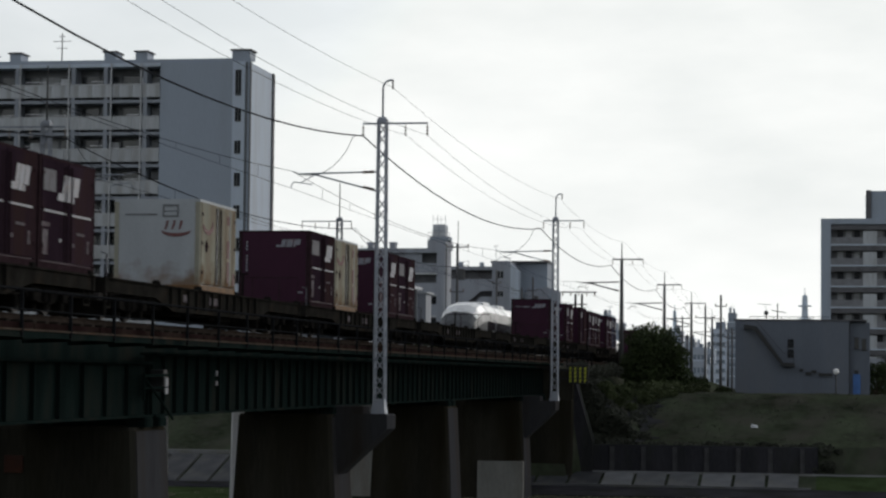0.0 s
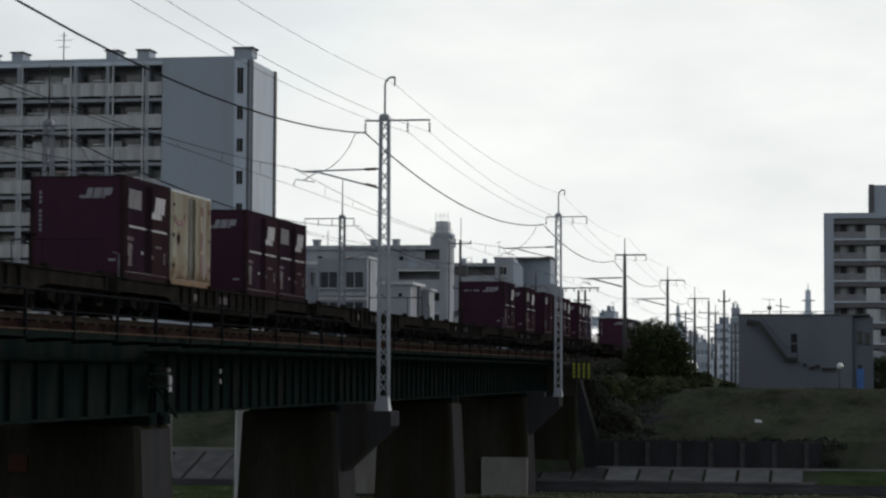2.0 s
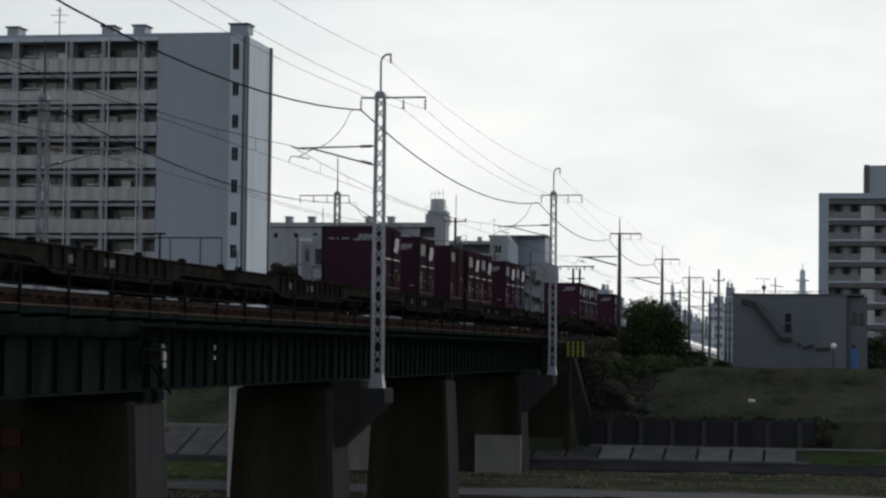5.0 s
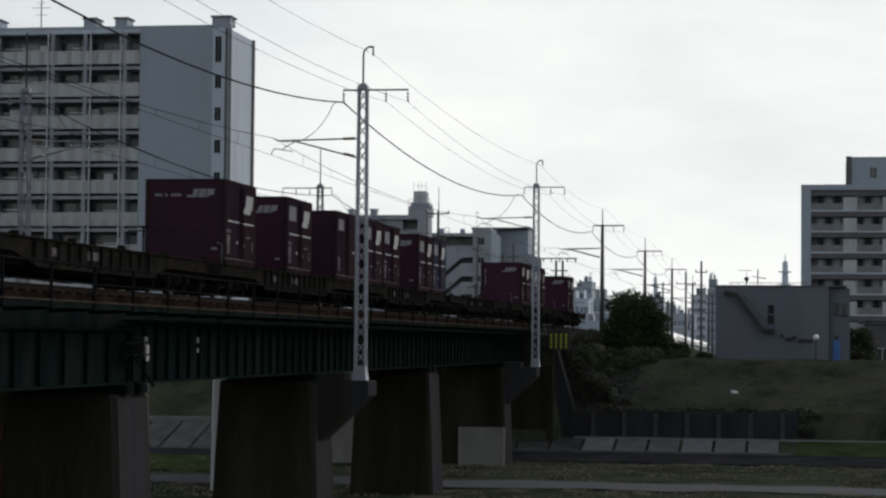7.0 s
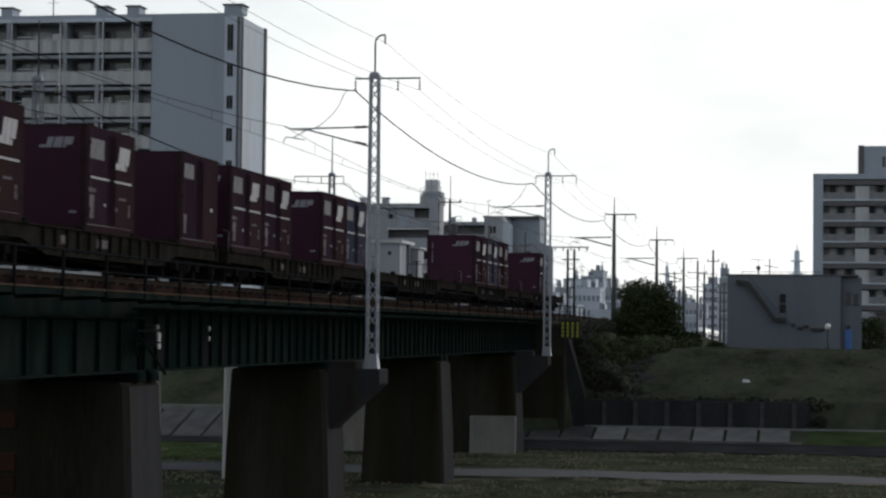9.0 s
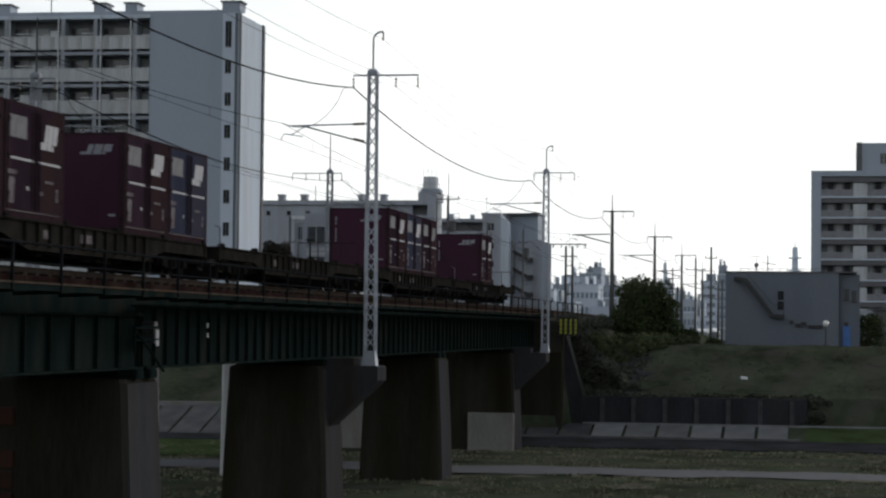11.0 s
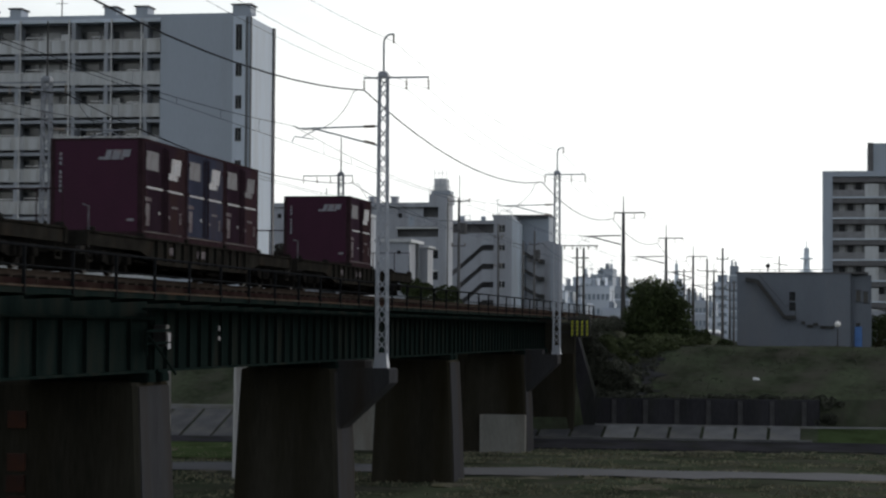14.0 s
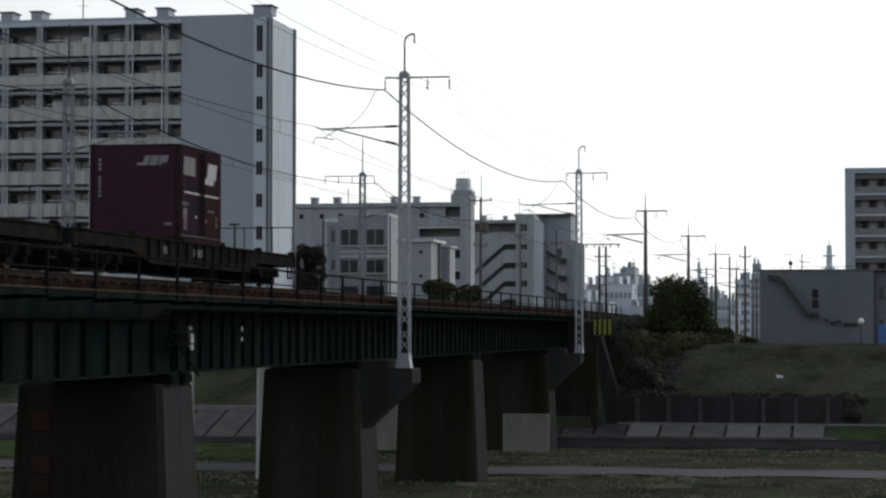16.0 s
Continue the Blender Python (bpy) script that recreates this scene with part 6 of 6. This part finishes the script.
    part("handrail", Shape().tube([(-1.15, y, 0.95), (-1.15, y, 1.86), (1.15, y, 1.86), (1.15, y, 0.95)], 0.022, 6).tube([(-0.38, y, 0.95), (-0.38, y, 1.86)], 0.018, 6).tube([(0.52, y, 0.95), (0.52, y, 1.86)], 0.018, 6), M["steel_rod"], w)
    part("brake_wheel", Shape().tube([(-0.66, y - 0.1, 0.95), (-0.66, y - 0.1, 1.96)], 0.03, 6).tube([(-0.66 + 0.16 * math.cos(a), y - 0.1 + 0.16 * math.sin(a), 1.97) for a in [k * math.pi / 6 for k in range(13)]], 0.02, 5), M["bogie"], w)
    part("hook_rail", Shape().tube([(1.2, L0 + 0.1, 0.6), (1.2, L0 + 0.1, 1.55), (1.05, L0 + 0.1, 1.6)], 0.022, 6), M["side_paint"], w, "pale worn grab rail")
    part("brake_cylinder", Shape().tube([(0.55, 8.6, 0.45), (0.55, 9.6, 0.45)], 0.2, 10), M["bogie"], w)
    part("air_tank", Shape().chbox(0.6, 11.2, 0.2, 1.0, 12.4, 0.6, 0.04), M["bogie"], w)
    rig = [(4.5, 0.55), (4.7, 0.2), (6.1, 0.16), (6.4, 0.1), (8.0, 0.13), (8.2, 0.2), (9.4, 0.12), (11.6, 0.1), (12.2, 0.16), (14.0, 0.12), (15.6, 0.2), (15.9, 0.55)]
    part("brake_rigging", Shape().rings([[(x, yy, z) for yy, z in rig] for x in (-0.06, 0.06)]), M["bogie"], w)
    for y0, y1 in ((9.4, 10.2), (6.9, 7.2)):
        part("data_plate", Shape().box(1.215, y0, 0.61, 1.222, y1, 0.81), M["faded"], w, "faded white data panel")
    wm = Shape().disc((0, 0, 0), "x", 0.405, 0.13)
    for yc in (2.95, 17.45):
        b = part("bogie", Shape().box(-0.95, yc - 0.18, 0.40, 0.95, yc + 0.18, 0.62), M["bogie"], w)
        for dy in (-1.45, -0.35, 0.35, 1.45):
            part("brake_beam", Shape().chbox(-0.86, yc + dy - 0.1, 0.10, 0.86, yc + dy + 0.1, 0.46, 0.03), M["bogie"], b)
        for sx in (-1, 1):
            x = sx * 0.92
            prof = [(-1.3, 0.52), (-1.2, 0.36), (-0.75, 0.36), (-0.45, 0.24), (0.45, 0.24), (0.75, 0.36), (1.2, 0.36), (1.3, 0.52), (0.85, 0.62), (0.4, 0.66), (-0.4, 0.66), (-0.85, 0.62)]
            part("side_frame", Shape().rings([[(x + d, yc + y_, z) for y_, z in prof] for d in (-0.06, 0.06)]), M["bogie"], b)
            part("spring", Shape().tube([(x + sx * 0.08, yc - 0.15, 0.27), (x + sx * 0.08, yc - 0.15, 0.56)], 0.08, 8).tube([(x + sx * 0.08, yc + 0.15, 0.27), (x + sx * 0.08, yc + 0.15, 0.56)], 0.08, 8), M["bogie"], b)
            for dy in (-0.95, 0.95):
                part("axle_box", Shape().chbox(x - 0.05, yc + dy - 0.16, 0.28, x + 0.14 * sx + 0.05, yc + dy + 0.16, 0.56, 0.03), M["bogie"], b)
        for dy in (-0.95, 0.95):
            for sx in (-1, 1):
                part("wheel", Shape().disc((sx * 0.56, yc + dy, 0.405), "x", 0.405, 0.13), M["wheel"], b)
            part("axle", Shape().tube([(-0.9, yc + dy, 0.405), (0.9, yc + dy, 0.405)], 0.07, 8), M["wheel"], b)
    return w


# where each front stands at the clip's start
WAGONS = (29.45, 49.85, 70.25, 91.1, 112.0, 133.05, 153.75, 174.75, 195.77, 216.17)
LOADS = [(41.85, "maroon", 2), (45.68, "maroon", 4), (58.15, "cream", 0), (71.15, "maroon", 0), (74.95, "cream", 0), (82.5, "maroon", 3), (86.25, "maroon", 2),
         (133.8, "maroon", 1), (141.6, "maroon", 2), (149.3, "dull", 2), (154.4, "maroon", 2), (158.2, "maroon", 2), (166.35, "maroon", 2), (170.1, "blue", 2),
         (200.3, "maroon", 0), (204.08, "blue", 2), (207.86, "maroon", 5), (224.4, "maroon", 0)]
first = wagon()
train = [(first, WAGONS[0], WAGONS[0], 0.0)] + [(copy_thing(first, Matrix()), u, u, 0.0) for u in WAGONS[1:]]
made = {}
for u, style, variant in LOADS:
    if (style, variant) in made:
        c = copy_thing(made[(style, variant)], Matrix())
    else:
        c = made[(style, variant)] = container(style, variant)
    train.append((c, u, max(q for q in WAGONS if q <= u), DECK))


# ---- the passenger train running away on the far track ----
def coach(tail):
    c = thing("passenger_coach", "silver-white express coach with a dark window band" if not tail else "silver-white express end car with rounded nose and dark windscreen", "train car", group="coaches of the express")
    ring = lambda y, k, top, zs=0.0: [(sx * w * k, y, zs + (z - 0.9) * top + 0.9) for sx, w, z in
            ((1, 1.30, 0.9), (1, 1.42, 1.5), (1, 1.42, 2.3), (1, 1.30, 2.95), (1, 1.0, 3.35), (1, 0.5, 3.55), (-1, 0.5, 3.55), (-1, 1.0, 3.35), (-1, 1.30, 2.95), (-1, 1.42, 2.3), (-1, 1.42, 1.5), (-1, 1.30, 0.9))]
    if tail:
        secs = [(0.0, 0.45, 0.30), (0.5, 0.78, 0.52), (1.3, 0.90, 0.74), (2.4, 0.97, 0.92), (3.6, 1.0, 1.0), (19.7, 1.0, 1.0)]
    else:
        secs = [(0.3, 1.0, 1.0), (19.7, 1.0, 1.0)]
    part("body", Shape().rings([ring(*q) for q in secs]), M["train_side"], c)
    part("roof", Shape().rings([[(px_ * 1.012, py_, pz_ + 0.015) for px_, py_, pz_ in ring(*q)[3:9]] for q in (secs[2:] if tail else secs)]), M["silver"], c, "bright silver roof")
    part("window_band", Shape().box(1.405, 4.2 if tail else 1.2, 1.75, 1.435, 18.8, 2.35).box(-1.435, 4.2 if tail else 1.2, 1.75, -1.405, 18.8, 2.35), M["glass"], c)
    if tail:
        part("windscreen", Shape().rings([[(-1.12, 0.35, 1.75), (1.12, 0.35, 1.75), (1.0, 1.95, 2.98), (-1.0, 1.95, 2.98)], [(-1.15, 0.75, 1.6), (1.15, 0.75, 1.6), (1.0, 2.4, 2.9), (-1.0, 2.4, 2.9)]]), M["glass"], c, "dark raked windscreen")
    part("underframe", Shape().box(-1.15, 1.0, 0.35, 1.15, 19.0, 0.92), M["train_dark"], c)
    for yc in (3.2, 16.8):
        part("bogie", Shape().box(-1.05, yc - 1.5, 0.2, 1.05, yc + 1.5, 0.6), M["train_dark"], c)
        for dy in (-1.05, 1.05):
            part("wheel", Shape().disc((0.56, yc + dy, 0.43), "x", 0.43, 0.13).disc((-0.56, yc + dy, 0.43), "x", 0.43, 0.13), M["wheel"], c)
    for y in (6.5, 13.0):
        part("roof_unit", Shape().chbox(-0.75, y, 3.45, 0.75, y + 2.6, 3.72, 0.06), M["silver"], c)
    return c


end_car, mid_car = coach(True), coach(False)
express = [(end_car, 0.0)] + [(mid_car, 20.0)] + [(copy_thing(mid_car, Matrix()), 20.0 * k) for k in range(2, 8)]


def along(u, t):
    """Where a point of the freight train that starts at u has come to at t seconds."""
    return u - 9.754 * t - 0.05502 * t * t


def motions():
    times = [0.5 * k for k in range(33)]
    for ob, u, base, lift in train:
        rows = []
        for t in times:
            y, a, b = along(u, t), along(base, t) + 2.95, along(base, t) + 17.45
            turn = math.degrees(math.atan2(rail_x(a) - rail_x(b), 14.5))
            x = rail_x(a) + (rail_x(b) - rail_x(a)) * (y - a) / 14.5
            rows.append((t, pose(x, y, lift + rail_z((a + b) / 2), 0, 0, turn)))
        walk(ob, rows)
    for ob, d in express:
        rows = []
        for t in times:
            y = 139.0 + d + 32.4 * t
            side = lambda q: LEFT_X + rail_x(q) - 4.5 * (max(0, q - 470) / 100) ** 2
            tilt = math.degrees(math.atan2(rail_z(y + 20) - rail_z(y), 20))
            turn = math.degrees(math.atan2(side(y) - side(y + 20), 20))
            rows.append((t, pose(side(y), y, rail_z(y), tilt, 0, turn)))
        walk(ob, rows)


motions()
